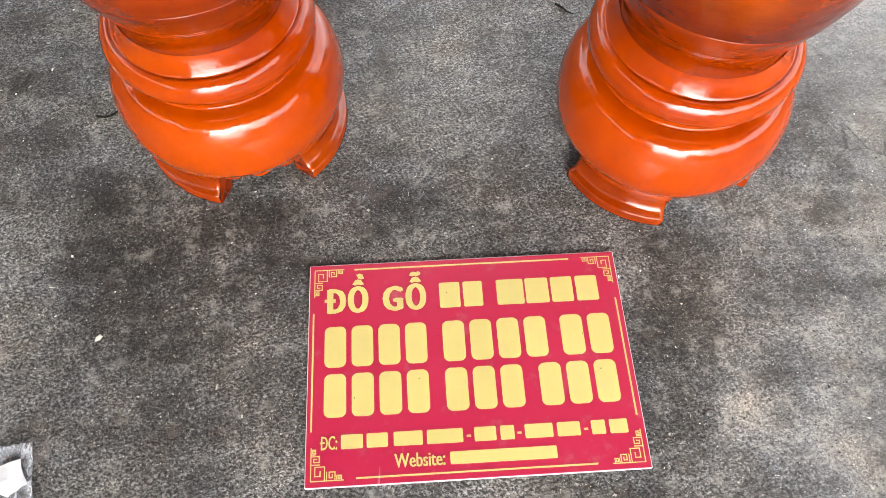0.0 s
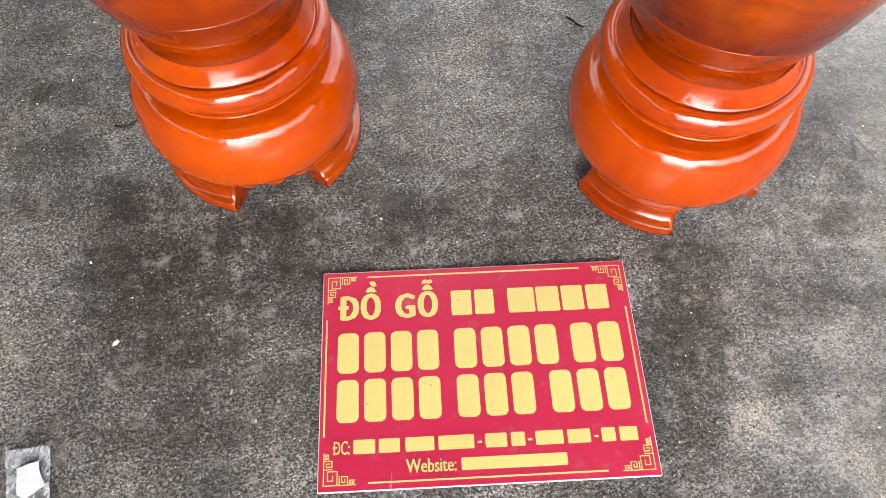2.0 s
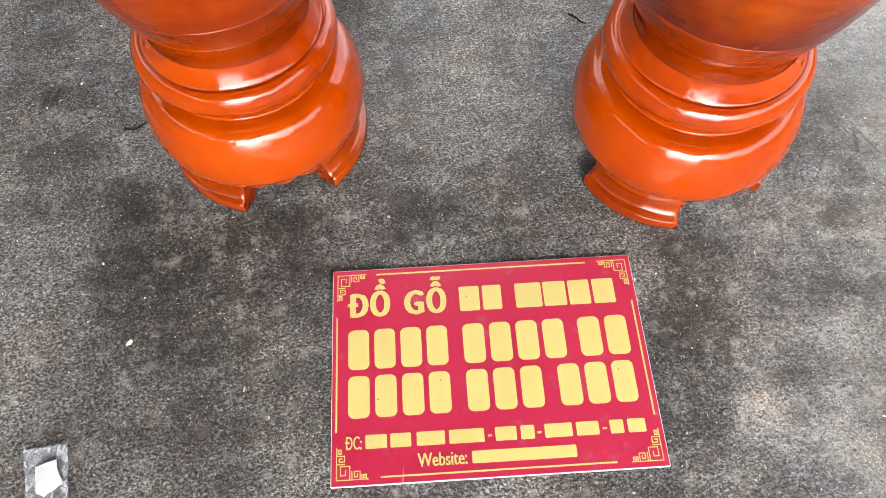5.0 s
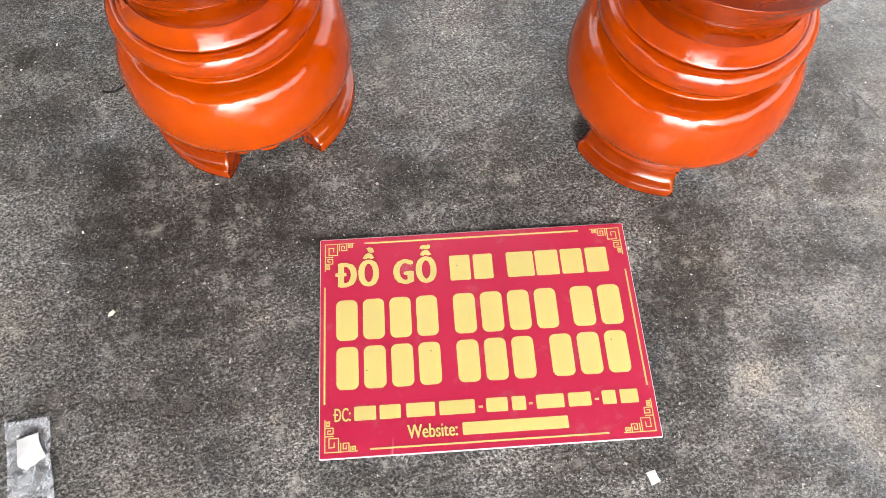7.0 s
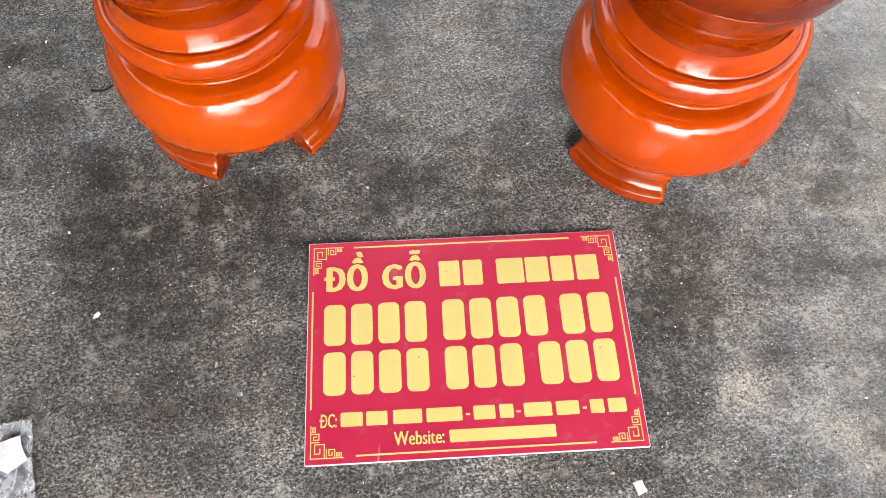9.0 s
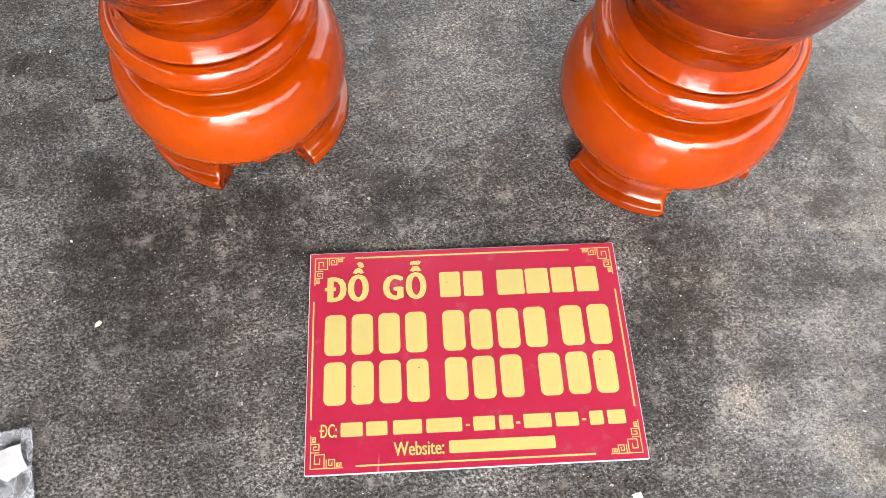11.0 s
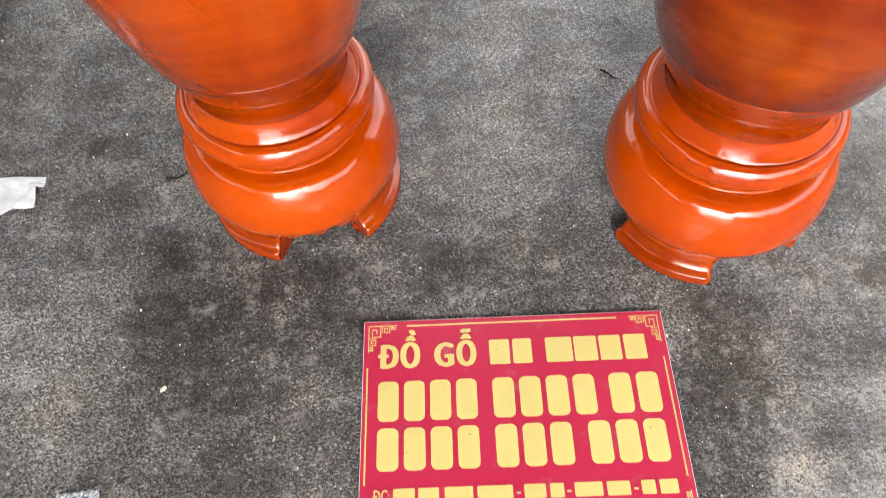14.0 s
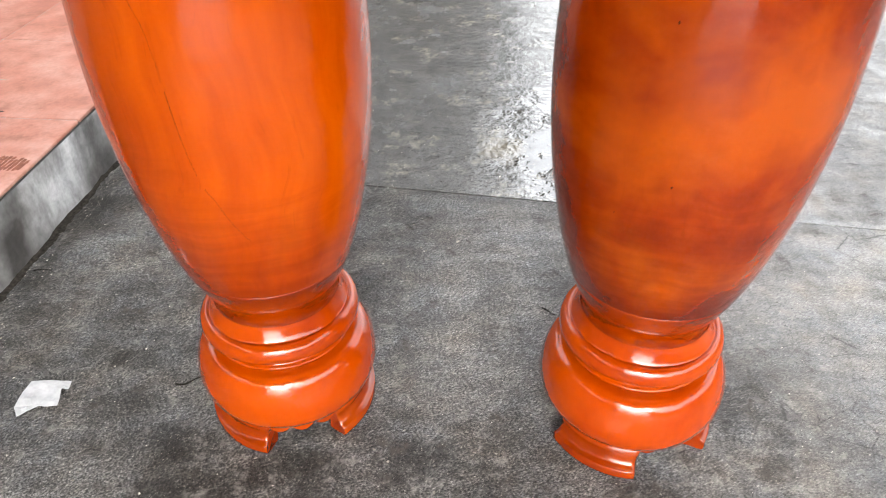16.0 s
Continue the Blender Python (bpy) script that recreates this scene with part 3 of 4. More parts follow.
FOOT = [(0.134, 0.0), (0.1685, 0.0), (0.1720, 0.0030), (0.1725, 0.0060), (0.1722, 0.0215), (0.1712, 0.0228), (0.1690, 0.0235), (0.1640, 0.0250), (0.1585, 0.0295), (0.1550, 0.0370), (0.1538, 0.0455),
        (0.1545, 0.0500), (0.1552, 0.0525), (0.1548, 0.0550), (0.1530, 0.0580), (0.1490, 0.0720), (0.126, 0.072), (0.126, 0.048)]


def apron(a0, a1):
    """A scalloped skirt between two feet."""
    bm = bmesh.new()
    segs, cols = 40, []
    for k in range(segs + 1):
        t = k / segs
        a = radians(a0 + (a1 - a0) * t)
        low = 0.060 - 0.019 * abs(math.sin(3 * math.pi * t)) ** 0.7
        cols.append([bm.verts.new((r * math.cos(a), r * math.sin(a), z)) for r, z in ((0.148, 0.072), (0.1505, low + 0.005), (0.1475, low), (0.136, low), (0.134, 0.072))])
    for a, b in zip(cols, cols[1:]):
        for i in range(5):
            bm.faces.new((a[i], a[(i + 1) % 5], b[(i + 1) % 5], b[i]))
    bm.faces.new(cols[0][::-1])
    bm.faces.new(cols[-1])
    bmesh.ops.recalc_face_normals(bm, faces=bm.faces)
    return bm


def build_vase(x, y, turn, lean, wood, base, half, tuck, label):
    vase = tagged(new("floor_vase"), label, "vase", "pair of floor vases")
    vase.matrix_world = pose(x, y, 0, 0, lean, turn)
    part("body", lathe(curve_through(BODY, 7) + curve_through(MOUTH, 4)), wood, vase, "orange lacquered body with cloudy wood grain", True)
    part("neck", lathe(curve_through(NECK, 3)), SHADED_WOOD, vase, "grooved neck with the body's shade in its colour", True)
    part("collar", lathe(curve_through(COLLAR, 5)), BASE_WOOD, vase, "glossy rounded collar", True)
    part("bulb", lathe(curve_through(BULB, 6)), BASE_WOOD, vase, "glossy swollen base ring", True)
    for k in range(3):
        c = 120 * k
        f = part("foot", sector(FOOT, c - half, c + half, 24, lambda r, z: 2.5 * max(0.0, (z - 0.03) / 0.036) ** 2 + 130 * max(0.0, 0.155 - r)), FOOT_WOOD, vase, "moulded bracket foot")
        # the foot's end faces take the dark copy too, as unlit sides
        f.data.materials.append(SHADED_WOOD)
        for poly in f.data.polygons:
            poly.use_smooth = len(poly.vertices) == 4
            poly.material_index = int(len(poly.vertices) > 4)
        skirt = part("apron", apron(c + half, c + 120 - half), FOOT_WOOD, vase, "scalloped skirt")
        f.location = (*base, 0)
        skirt.location = (base[0], base[1] + tuck, 0)
    return vase


def body_of(vase):
    return next(c for c in vase.children if c.name.startswith("body"))


vase_porch = build_vase(-0.291, 0.916, -8.5, -0.4, LONG_GRAIN, (-0.006, 0.011), 33, 0.0, "glossy orange lacquered wooden floor vase standing nearer the porch")
vase_yard = build_vase(0.403, 0.918, -0.7, 0.0, CLOUD_GRAIN, (0.007, 0.008), 30.5, 0.008, "glossy orange lacquered wooden floor vase with darker cloudy grain on concrete")
# dark brown for the knots and for the shade inside the drying crack
CRACK_DARK = simple("crack_shade_knot_brown", (0.054, 0.009, 0.0036), 0.9, 0.3, 90.0)
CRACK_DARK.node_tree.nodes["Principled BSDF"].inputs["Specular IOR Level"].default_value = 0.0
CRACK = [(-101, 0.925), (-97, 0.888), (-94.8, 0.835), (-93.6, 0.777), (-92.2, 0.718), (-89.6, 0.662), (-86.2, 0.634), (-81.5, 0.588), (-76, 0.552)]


def on_body(az, z, out=0.0):
    """A place on a body's skin, from its own axis."""
    line = curve_through(BODY, 7)
    r = next(a.x + (b.x - a.x) * (z - a.y) / (b.y - a.y) for a, b in zip(line, line[1:]) if a.y <= z <= b.y)
    return ((r + out) * math.cos(radians(az)), (r + out) * math.sin(radians(az)), z)


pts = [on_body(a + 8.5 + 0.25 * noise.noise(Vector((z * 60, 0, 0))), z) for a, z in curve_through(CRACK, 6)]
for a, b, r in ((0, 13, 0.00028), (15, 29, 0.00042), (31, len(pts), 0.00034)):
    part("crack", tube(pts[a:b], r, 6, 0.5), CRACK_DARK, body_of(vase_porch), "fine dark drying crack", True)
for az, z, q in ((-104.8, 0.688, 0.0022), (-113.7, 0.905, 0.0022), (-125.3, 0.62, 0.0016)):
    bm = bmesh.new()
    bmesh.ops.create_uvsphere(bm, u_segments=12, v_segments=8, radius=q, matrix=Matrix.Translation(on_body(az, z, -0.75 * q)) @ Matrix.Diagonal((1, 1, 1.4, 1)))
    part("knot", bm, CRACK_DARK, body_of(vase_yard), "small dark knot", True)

# ---- the sign board lying on the ground ----
SW, SH, ST = 0.482, 0.339, 0.005


def text_mesh(words, cap, width, bold):
    """Flat letters; weight comes from copies laid a little to each side."""
    cu = bpy.data.curves.new("lettering", "FONT")
    cu.body, cu.size, cu.extrude, cu.resolution_u = words, 1.0, 0.0, 3
    tmp = bpy.data.objects.new("lettering", cu)
    scene.collection.objects.link(tmp)
    me = bpy.data.meshes.new_from_object(tmp)
    bpy.data.objects.remove(tmp)
    xs = [v.co.x for v in me.vertices]
    x0, k = min(xs), (width - 2 * bold) / (max(xs) - min(xs))
    verts, faces = [], []
    for c in range(5):
        base = len(verts)
        dx, dy = (0, 1, 2, 1, 1)[c] * bold, (0, 0, 0, 0.35, -0.35)[c] * bold
        verts += [((v.co.x - x0) * k + dx, v.co.y * cap / 0.73 + dy, 0.00006 * c) for v in me.vertices]
        faces += [[base + i for i in f.vertices] for f in me.polygons]
    out = bpy.data.meshes.new("lettering")
    out.from_pydata(verts, [], faces)
    return out


def build_sign():
    sign = tagged(new("sign_board"), "red printed shop sign board with yellow lettering lying flat", "sign")
    sign.matrix_world = pose(-0.151, 0.649, 0.0012, 0, 0, 6.29)
    part("board", box(0, -SH, 0, SW, 0, ST, 0.0012), SIGN_CORE, sign, "white plastic core with worn edges")
    part("printed_face", box(0.0014, -SH + 0.0014, ST - 0.001, SW - 0.0014, -0.0020, ST + 0.0004), SIGN_RED, sign, "pinkish red print")
    top = ST + 0.0008

    def strip(name, x0, y0, x1, y1, round_by=0.0):
        if not round_by:
            return part(name, box(x0, -y1, ST, x1, -y0, top), SIGN_YELLOW, sign)
        bm = bmesh.new()
        rim = []
        for cx, cy, a0 in ((x1 - round_by, -y0 - round_by, 0), (x0 + round_by, -y0 - round_by, 90), (x0 + round_by, -y1 + round_by, 180), (x1 - round_by, -y1 + round_by, 270)):
            rim += [(cx + round_by * math.cos(radians(a0 + 18 * k)), cy + round_by * math.sin(radians(a0 + 18 * k))) for k in range(6)]
        low, high = ([bm.verts.new((x, y, z)) for x, y in rim] for z in (ST, top))
        bm.faces.new(high)
        for k in range(len(rim)):
            j = (k + 1) % len(rim)
            bm.faces.new((low[k], low[j], high[j], high[k]))
        return part(name, bm, SIGN_YELLOW, sign)

    def words(text, x, base, cap, width, bold):
        me = text_mesh(text, cap, width, bold)
        me.materials.append(SIGN_YELLOW)
        ob = new("lettering", me)
        ob.parent = sign
        ob.location = (x, -base, top + 0.0004)

    words("D", 0.028, 0.083, 0.042, 0.0295, 0.0029)
    strip("lettering", 0.024, 0.0595, 0.041, 0.0650)
    words("Ồ", 0.0595, 0.083, 0.042, 0.032, 0.0029)
    words("G", 0.113, 0.083, 0.042, 0.032, 0.0029)
    words("Ỗ", 0.1485, 0.083, 0.042, 0.032, 0.0029)
    for x0, x1 in ((0.201, 0.233), (0.238, 0.268), (0.290, 0.332), (0.335, 0.371), (0.375, 0.409), (0.414, 0.448)):
        strip("bar", x0, 0.041, x1, 0.083, 0.003)
    for x0, x1, count, y0, y1 in ((0.025, 0.178, 4, 0.105, 0.169), (0.202, 0.359, 4, 0.105, 0.169), (0.381, 0.457, 2, 0.105, 0.169),
                                  (0.025, 0.178, 4, 0.179, 0.243), (0.202, 0.316, 3, 0.179, 0.243), (0.340, 0.455, 3, 0.179, 0.243)):
        w = (x1 - x0 + 0.008) / count
        for k in range(count):
            strip("bar", x0 + k * w, y0, x0 + (k + 1) * w - 0.008, y1, 0.009)
    words("DC:", 0.022, 0.288, 0.020, 0.023, 0.0004)
    strip("lettering", 0.0205, 0.2768, 0.0270, 0.2792)
    for x0, x1 in ((0.050, 0.081), (0.086, 0.116), (0.124, 0.165), (0.171, 0.222), (0.238, 0.269), (0.275, 0.295), (0.310, 0.350), (0.356, 0.389), (0.405, 0.425), (0.431, 0.457)):
        strip("bar", x0, 0.268, x1, 0.288, 0.002)
    for x0 in (0.227, 0.299, 0.394):
        strip("bar", x0, 0.278, x0 + 0.006, 0.281)
    words("Website:", 0.124, 0.3175, 0.020, 0.071, 0.0005)
    strip("bar", 0.202, 0.300, 0.352, 0.3175, 0.002)
    for x0, y0, x1, y1 in ((0.070, 0.0095, 0.409, 0.0120), (0.071, 0.3270, 0.407, 0.3295), (0.0065, 0.082, 0.0090, 0.262), (0.4715, 0.081, 0.4740, 0.264)):
        strip("border_line", x0, y0, x1, y1)
    # key-pattern corners: square spirals that shrink along both arms
    def spiral(x, y, q):
        pts = [(0, 1), (0, 0), (1, 0), (1, 1), (0.30, 1), (0.30, 0.34), (0.68, 0.34), (0.68, 0.68)]
        return [(x + a * q, y + b * q) for a, b in pts]

    paths = [spiral(0, 0, 19), spiral(22, 0, 11.5), spiral(36, 0, 6.5), [(0, 0), (45, 0)]]
    paths += [[(b, a) for a, b in line] for line in paths[1:]]
    half = 0.7
    for mx in (0, 1):
        for my in (0, 1):
            bm = bmesh.new()
            for line in paths:
                for (xa, ya), (xb, yb) in zip(line, line[1:]):
                    a, c = sorted((0.0085 + xa / 1000, 0.0085 + xb / 1000))
                    b, d = sorted((0.0095 + ya / 1000, 0.0095 + yb / 1000))
                    a, b, c, d = a - half / 1000, b - half / 1000, c + half / 1000, d + half / 1000
                    if mx:
                        a, c = SW - c, SW - a
                    if my:
                        b, d = SH - d, SH - b
                    lift = 0.00004 * len(bm.verts) / 8
                    r = bmesh.ops.create_cube(bm, size=1.0)
                    for v in r["verts"]:
                        v.co = Vector((a + (v.co.x + 0.5) * (c - a), -d + (v.co.y + 0.5) * (d - b), ST + (v.co.z + 0.5) * (0.0005 + lift * 0.1)))
            part("key_corner", bm, SIGN_YELLOW, sign)
    return sign


build_sign()


# ---- litter ----
def sheet(outline, height, crumple, thick=0.0012, cuts=3):
    """A thin crumpled sheet with a torn outline."""
    bm = bmesh.new()
    bm.faces.new([bm.verts.new((x, y, 0)) for x, y in outline])
    bmesh.ops.triangulate(bm, faces=bm.faces)
    bmesh.ops.subdivide_edges(bm, edges=bm.edges, cuts=cuts, use_grid_fill=True)
    for v in bm.verts:
        v.co.z = height + crumple * (0.5 + noise.noise(v.co * 45.0)) + 0.4 * crumple * noise.noise(v.co * 120.0)
        v.co.x += 0.0015 * noise.noise(v.co * 150.0)
        v.co.z = max(v.co.z, height - 0.0012)
    r = bmesh.ops.extrude_face_region(bm, geom=list(bm.faces))
    for v in r["geom"]:
        if isinstance(v, bmesh.types.BMVert):
            v.co.z += thick
    bmesh.ops.recalc_face_normals(bm, faces=bm.faces)
    return bm


tagged(part("paper_scrap", sheet(((-0.886, 0.904), (-0.797, 0.910), (-0.794, 0.887), (-0.806, 0.885), (-0.793, 0.839), (-0.833, 0.836), (-0.864, 0.804), (-0.886, 0.831)), 0.002, 0.006), PAPER),
       "torn white paper scrap lying on the concrete", "litter")
tagged(part("plastic_wrapper", sheet(((-0.562, 0.343), (-0.503, 0.357), (-0.485, 0.300), (-0.462, 0.240), (-0.455, 0.215), (-0.520, 0.205), (-0.528, 0.246)), 0.002, 0.006), FILM),
       "crinkled clear plastic wrapper on the concrete", "litter")
tagged(part("paper_scrap", sheet(((-0.536, 0.320), (-0.509, 0.332), (-0.503, 0.318), (-0.490, 0.300), (-0.512, 0.281), (-0.524, 0.285)), 0.009, 0.002), PAPER),
       "stained white paper piece on a plastic wrapper", "litter")
tagged(part("paper_chip", sheet(((0.338, 0.316), (0.350, 0.321), (0.357, 0.306), (0.345, 0.299)), 0.001, 0.001, cuts=1), PAPER), "small white card chip beside the sign board", "litter")
Z = 0.003


def stick(name, pts, radius, mat, label, taper=0.5):
    flat = [(*p, Z) for p in curve_through(pts, 5)]
    return tagged(part(name, tube(flat, radius, 7, taper), mat, None, "", True), label, name)


stick("twig", [(-0.566, 0.922), (-0.553, 0.921), (-0.541, 0.926), (-0.529, 0.939), (-0.515, 0.948)], 0.0025, TWIG, "dark curved twig beside an orange vase")
stick("twig", [(0.249, 1.240), (0.262, 1.231), (0.272, 1.220), (0.283, 1.216)], 0.0022, TWIG, "short dark twig on open concrete")
stick("twig", [(-1.092, 1.278), (-1.078, 1.286), (-1.060, 1.287), (-1.045, 1.283), (-1.032, 1.275)], 0.0016, TWIG, "thin dark curled twig near the porch riser")
stick("twig", [(-1.112, 1.018), (-1.090, 1.018), (-1.076, 1.030), (-1.067, 1.046)], 0.0020, TWIG, "dark bent twig near the porch corner")
stick("twig", [(-0.936, 0.727), (-0.935, 0.712), (-0.930, 0.700), (-0.923, 0.687)], 0.0018, TWIG, "small black curled twig on concrete")
stick("straw", [(-1.154, 0.952), (-1.110, 0.981), (-1.070, 1.004), (-1.031, 1.030)], 0.0020, STRAW, "long pale straw on the concrete", 0.7)
stick("straw", [(-1.194, 1.003), (-1.176, 0.960), (-1.150, 0.915), (-1.121, 0.873)], 0.0015, STRAW, "thin pale straw stalk on the concrete", 0.7)
stick("peel", [(-1.003, 0.812), (-0.993, 0.793), (-0.978, 0.772), (-0.954, 0.751)], 0.0036, PAPER, "curved white peel on the concrete", 0.6)
# a thin dark ring stands in for a round imprint in the concrete
ring = [(0.4570 + 0.0095 * math.cos(a), 0.4430 + 0.0095 * math.sin(a)) for a in (radians(20 + 33 * k) for k in range(10))]
tagged(part("ring_imprint", tube([(*p, 0.0012) for p in ring], 0.0017, 6, 0.8), RING_DARK, None, "", True), "small broken dark ring imprint on concrete", "litter")


def scatter_chips():
    """Loose grit, stone chips and flakes over the yard."""
    rng = random.Random(5)
    verts, faces = [], []

    def chip(x, y, s, h, slim=1.0):
        k = rng.choice((4, 5, 6))
        b = len(verts)
        a0 = rng.random() * 6.28
        sx, sy = s * rng.uniform(0.6, 1.3), s * rng.uniform(0.35, 0.8) * slim
        turn = rng.random() * 6.28
        for layer, q in ((0.0, 1.0), (h, 0.62)):
            for i in range(k):
                a = a0 + 6.283 * i / k
                r = q * rng.uniform(0.75, 1.1)
                px, py = sx * r * math.cos(a), sy * r * math.sin(a)
                verts.append((x + px * math.cos(turn) - py * math.sin(turn), y + px * math.sin(turn) + py * math.cos(turn), layer - 0.0003))
        for i in range(k):
            j = (i + 1) % k
            faces.append((b + i, b + j, b + k + j, b + k + i))
        faces.append(tuple(range(b + k, b + 2 * k)))

    for _ in range(7500):
        s = 0.0007 + 0.0017 * rng.random() ** 3
        chip(-1.12 + 2.8 * rng.random() ** 1.35, rng.uniform(0.15, 2.3), s, s * 0.6)
    for _ in range(260):
        s = rng.uniform(0.0016, 0.0042)
        chip(-1.10 + 2.6 * rng.random() ** 1.5, rng.uniform(0.15, 2.2), s, s * 0.35)
    for _ in range(260):
        s = rng.uniform(0.0018, 0.0042)
        chip(-1.10 + 2.3 * rng.random() ** 1.4, rng.uniform(0.2, 1.9), s, 0.0008, 0.25)
    for _ in range(110):
        s = rng.uniform(0.0022, 0.0050)
        chip(-1.05 + 1.9 * rng.random() ** 1.4, rng.uniform(0.18, 1.7), s, 0.0012, 0.7)
    for _ in range(150):
        s = rng.uniform(0.003, 0.007)
        chip(-1.05 + 2.0 * rng.random() ** 1.3, rng.uniform(0.18, 1.6), s, 0.0007, 0.13)
    for x, y, s in ((-0.454, 0.515, 0.0065), (-0.532, 0.649, 0.004), (-0.351, 0.619, 0.0042), (-0.102, 0.786, 0.0036), (-0.070, 0.759, 0.0034), (0.531, 0.398, 0.0042), (-0.296, 0.531, 0.003),
                    (-0.637, 0.533, 0.0045), (-0.627, 0.577, 0.003), (-0.713, 0.748, 0.0035), (-0.725, 0.965, 0.0035), (0.432, 0.618, 0.0034), (0.644, 0.496, 0.003), (-0.902, 1.694, 0.008), (0.021, 1.503, 0.007)):
        chip(x, y, s, 0.0016, 1.2)
    for _ in range(240):
        s = 0.0010 + 0.003 * rng.random() ** 2
        chip(PX + 0.02 + abs(rng.gauss(0, 0.05)), rng.uniform(1.05, 2.6), s, s * 0.5)
    me = bpy.data.meshes.new("grit")
    me.from_pydata(verts, [], faces)
    me.materials.append(CHIPS)
    tagged(new("grit", me), "pale stone grit strewn over the concrete yard", "gravel", kind="stuff")


scatter_chips()

# ---- dark uneven heap against the porch front ----
def dark_heap():
    bm = bmesh.new()
    bmesh.ops.create_grid(bm, x_segments=44, y_segments=30, size=0.5)
    for v in bm.verts:
        x, y = -1.56 + v.co.x * 0.86, PY - 0.006 - (v.co.y + 0.5) * 0.22
        d = (PY - y) / 0.20
        ex = max(0.0, min(1.0, (-1.150 - x + 0.020 * noise.noise(Vector((x, y, 0)) * 30)) / 0.11))
        h = 0.205 * ex * max(0.0, 1 - d) ** 1.0
        v.co = Vector((x, y, h + (0.016 * noise.noise(Vector((x, y, 0)) * 26) + 0.008 * noise.noise(Vector((x, y, 3)) * 75)) * ex - 0.004))
    return tagged(part("dark_heap", bm, HEAP_DARK, None, "", True), "dark uneven heap against the porch front", "dirt", kind="stuff")


dark_heap()


def dirt_drift():
    """A thin uneven ridge of soil swept against the riser's foot, its colour darkened for contact shade."""
    bm = bmesh.new()
    rows, cols = 260, 9
    grid = []
    for j in range(rows + 1):
        y = PY + 0.02 + 2.6 * j / rows
        wide = 0.020 + 0.030 * (0.5 + noise.noise(Vector((y * 6.0, 3.0, 0)))) + 0.012 * noise.noise(Vector((y * 25.0, 1.0, 0)))
        line = []
        for i in range(cols):
            d = i / (cols - 1)
            x = PX - 0.008 + (wide + 0.012) * d
            z = 0.010 * (1 - d) ** 2.0 * (0.8 + 0.35 * noise.noise(Vector((x * 30, y * 30, 0)))) + 0.003 * noise.noise(Vector((x * 90, y * 90, 2)))
            line.append(bm.verts.new((x, y, z + 0.001 - 0.004 * d)))
        grid.append(line)
    for a, b in zip(grid, grid[1:]):
        for i in range(cols - 1):
            bm.faces.new((a[i], a[i + 1], b[i + 1], b[i]))
    return tagged(part("dirt_drift", bm, DRIFT, None, "", True), "soil swept against the riser foot, contact shade painted in", "dirt", kind="stuff")


dirt_drift()

# ---- marks on the porch tiles ----
def footprint(ax, ay, bx, by, width, bars, label):
    """A dried muddy print: uneven bars across a line from a to b."""
    rng = random.Random(int(1000 * (ax + 3)))
    a, b = Vector((ax, ay)), Vector((bx, by))
    along, bm = b - a, bmesh.new()
    side = Vector((-along.y, along.x)).normalized()
    for k in range(bars):
        c0, c1 = a + along * (k + 0.04) / bars, a + along * (k + rng.uniform(0.74, 0.94)) / bars
        w = width * (0.75 + 0.25 * math.sin(math.pi * (k + 0.5) / bars)) * rng.uniform(0.85, 1.0)
        u = -0.5
        while u < 0.45:
            e = min(0.5, u + rng.uniform(0.2, 0.7))
            if rng.random() < 0.96:
                j0, j1 = along * rng.uniform(-0.02, 0.02), along * rng.uniform(-0.03, 0.03)
                ring = [c0 + side * w * u + j0, c0 + side * w * e + j1, (c0 + c1) * 0.5 + side * w * (e + 0.02), c1 + side * w * (e - rng.uniform(0, 0.05)) + j0, c1 + side * w * u + j1]
                bot = [bm.verts.new((q.x, q.y, PH + 0.0002)) for q in ring]
                top = [bm.verts.new((q.x, q.y, PH + 0.0008)) for q in ring]
                bm.faces.new(top)
                for i in range(5):
                    bm.faces.new((bot[i], bot[(i + 1) % 5], top[(i + 1) % 5], top[i]))
            u = e + rng.uniform(0.0, 0.06)
    bmesh.ops.recalc_face_normals(bm, faces=bm.faces)
    return tagged(part("mud_print", bm, MUD), label, "mud mark")


footprint(-1.255, 1.475, -1.140, 1.462, 0.075, 10, "dried brown mud print on the porch tile edge")
footprint(-1.375, 1.690, -1.480, 1.712, 0.070, 9, "dried brown mud print beside a tile joint")
footprint(-1.455, 1.620, -1.440, 1.515, 0.072, 10, "long dried brown mud print on a porch tile")
footprint(-1.430, 1.490, -1.375, 1.385, 0.082, 10, "dark dried mud print on a porch tile")
for pts, label in (([(-1.262, 1.250), (-1.262, 1.270), (-1.255, 1.297)], "thin dark twig on the porch tiles"), ([(-1.310, 1.170), (-1.274, 1.192), (-1.256, 1.216)], "dark bent twig on the porch tiles"),
                   ([(-1.362, 1.359), (-1.346, 1.352), (-1.337, 1.335)], "short curled dark twig on the porch tiles"), ([(-1.714, 2.065), (-1.712, 2.050), (-1.706, 2.030)], "short dark twig near a tile joint")):
    flat = [(*q, PH + 0.002) for q in curve_through(pts, 4)]
    tagged(part("twig", tube(flat, 0.0018, 6), TWIG, None, "", True), label, "twig")
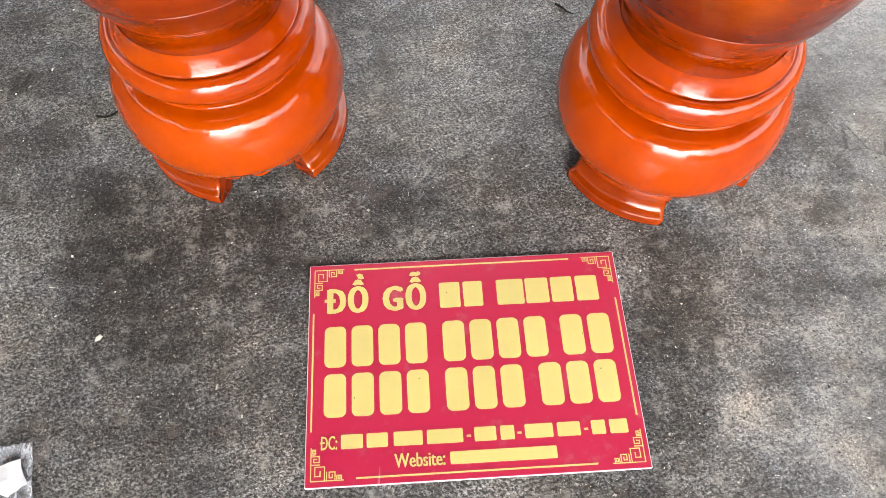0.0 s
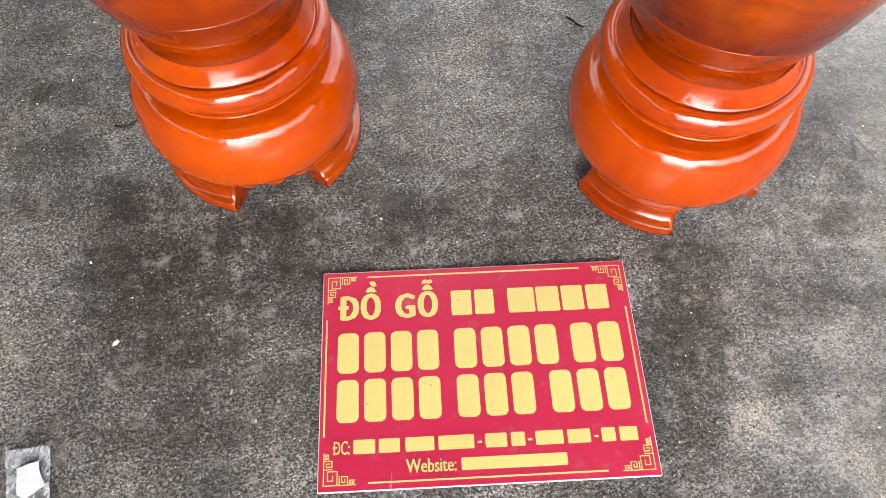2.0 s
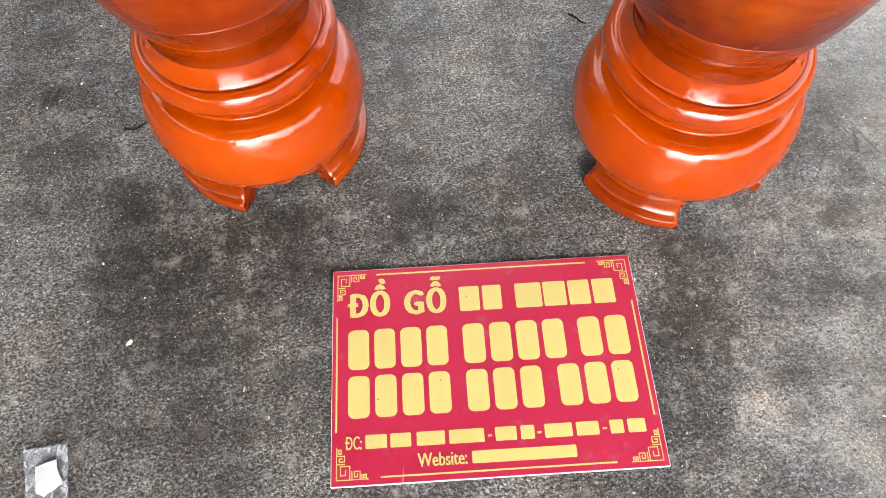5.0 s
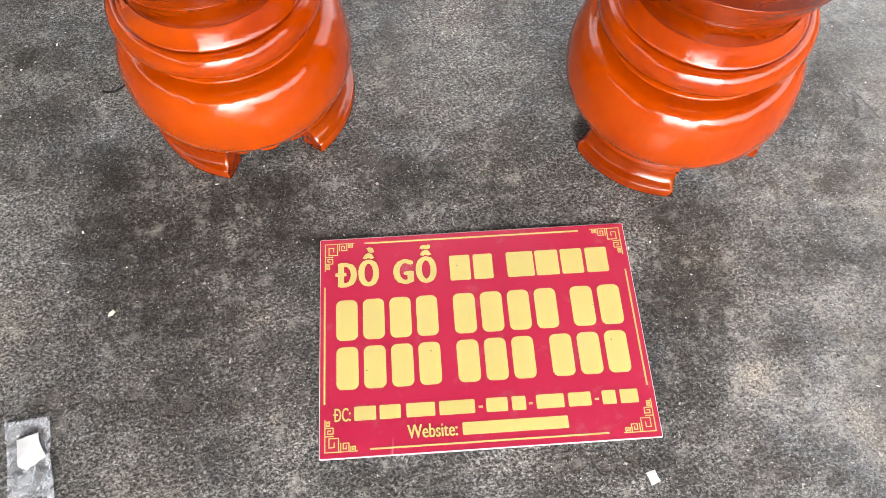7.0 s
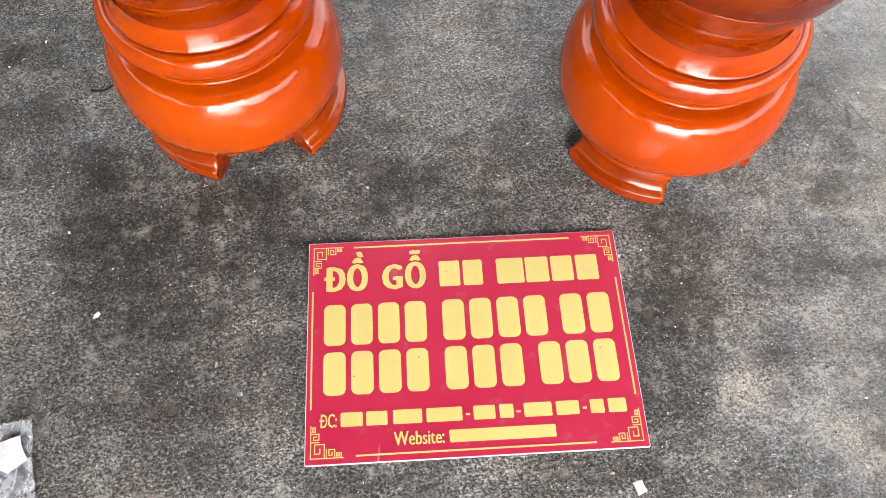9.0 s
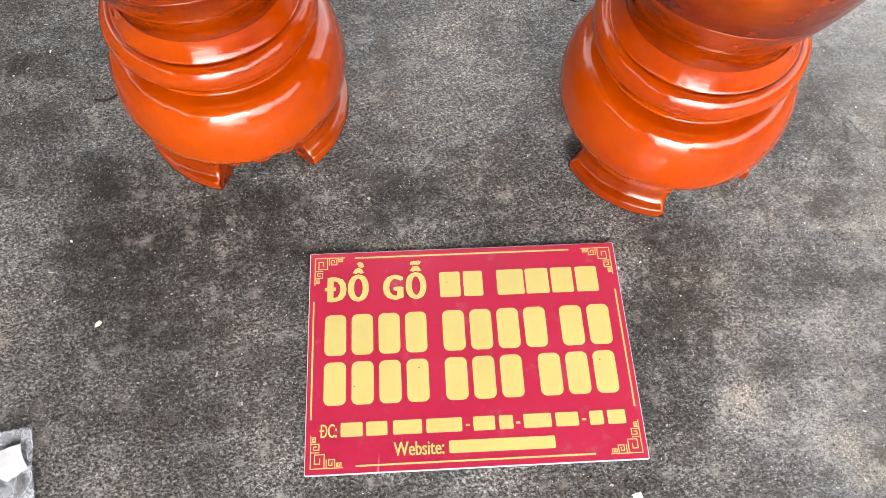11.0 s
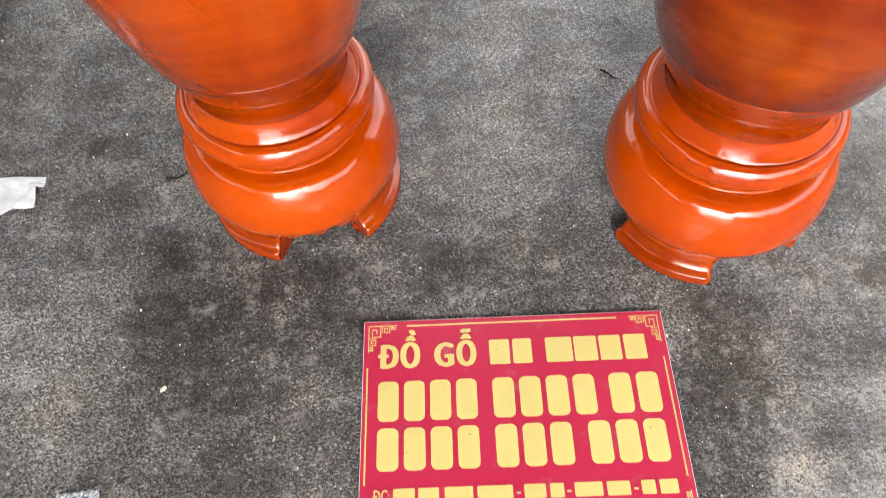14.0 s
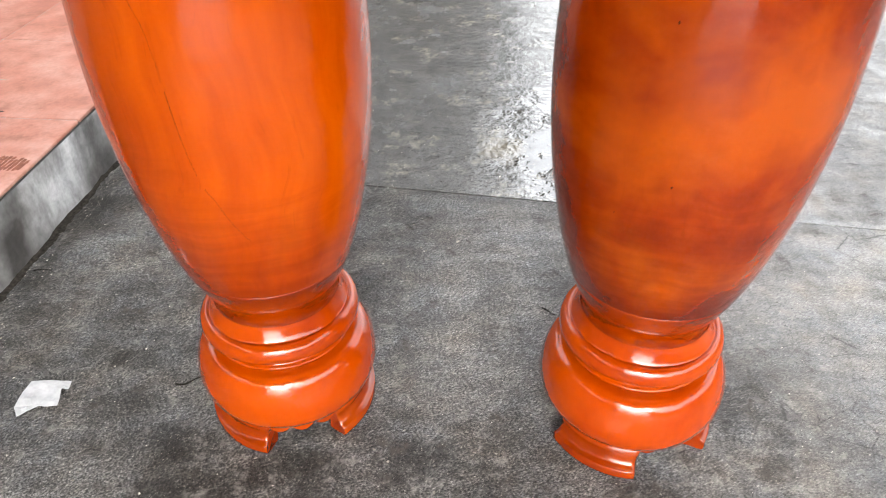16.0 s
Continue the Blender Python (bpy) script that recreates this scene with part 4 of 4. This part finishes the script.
tagged(part("leaf_scrap", sheet(((-1.172, 1.166), (-1.158, 1.172), (-1.150, 1.190), (-1.160, 1.186)), PH + 0.001, 0.001, cuts=1), STRAW), "pale dry leaf scrap on the porch tiles", "litter")

tagged(part("leaf_scrap", sheet(((-1.216, 1.238), (-1.203, 1.243), (-1.196, 1.255), (-1.208, 1.250)), PH + 0.001, 0.001, cuts=1), STRAW), "tiny pale leaf scrap on the porch tiles", "litter")
stalk = [(*q, PH + 0.0015) for q in curve_through([(-1.530, 1.983), (-1.512, 1.984), (-1.492, 1.982)], 4)]
tagged(part("straw", tube(stalk, 0.0013, 6), STRAW, None, "", True), "short pale straw on the porch tiles", "straw")


def joint_dirt(x0, x1, y, label):
    """A crust of dark dirt along a tile joint."""
    bm = bmesh.new()
    rng = random.Random(int(-1000 * x0))
    n = 26
    top, low, high = [], [], []
    for k in range(n + 1):
        t = k / n
        x = x0 + (x1 - x0) * t
        w = 0.0065 * math.sin(math.pi * t) ** 0.5 * rng.uniform(0.4, 1.2) + 0.0006
        yy = y + 0.003 * noise.noise(Vector((x * 40, 0, 0)))
        low.append(bm.verts.new((x, yy - w, PH + 0.0003)))
        top.append(bm.verts.new((x, yy + 0.3 * w * rng.uniform(-1, 1), PH + 0.0009 + 0.35 * w)))
        high.append(bm.verts.new((x, yy + w, PH + 0.0003)))
    for k in range(n):
        bm.faces.new((low[k], low[k + 1], top[k + 1], top[k]))
        bm.faces.new((top[k], top[k + 1], high[k + 1], high[k]))
    return tagged(part("dirt_crust", bm, GRIME, None, "", True), label, "dirt")


joint_dirt(-1.640, -1.530, 1.770, "dark dirt crust along a porch tile joint")
joint_dirt(-1.500, -1.375, 1.762, "long dark dirt crust in a porch tile joint")

# ---- porch tiles ----
tile_mesh = None
for i in range(3):
    for j in range(10):
        x1, y0 = PX - 0.001 - i * 0.592, PY + 0.024 + j * TILE
        if tile_mesh is None:
            ob = part("tile", box(-0.592 + 0.004, 0, -0.0115, 0, TILE - 0.004, 0, 0.0015), TERRACOTTA, porch)
            tile_mesh = ob.data
        else:
            ob = new("tile", tile_mesh)
            ob.parent = porch
        ob.location = (x1 + 0.003, y0, PH)
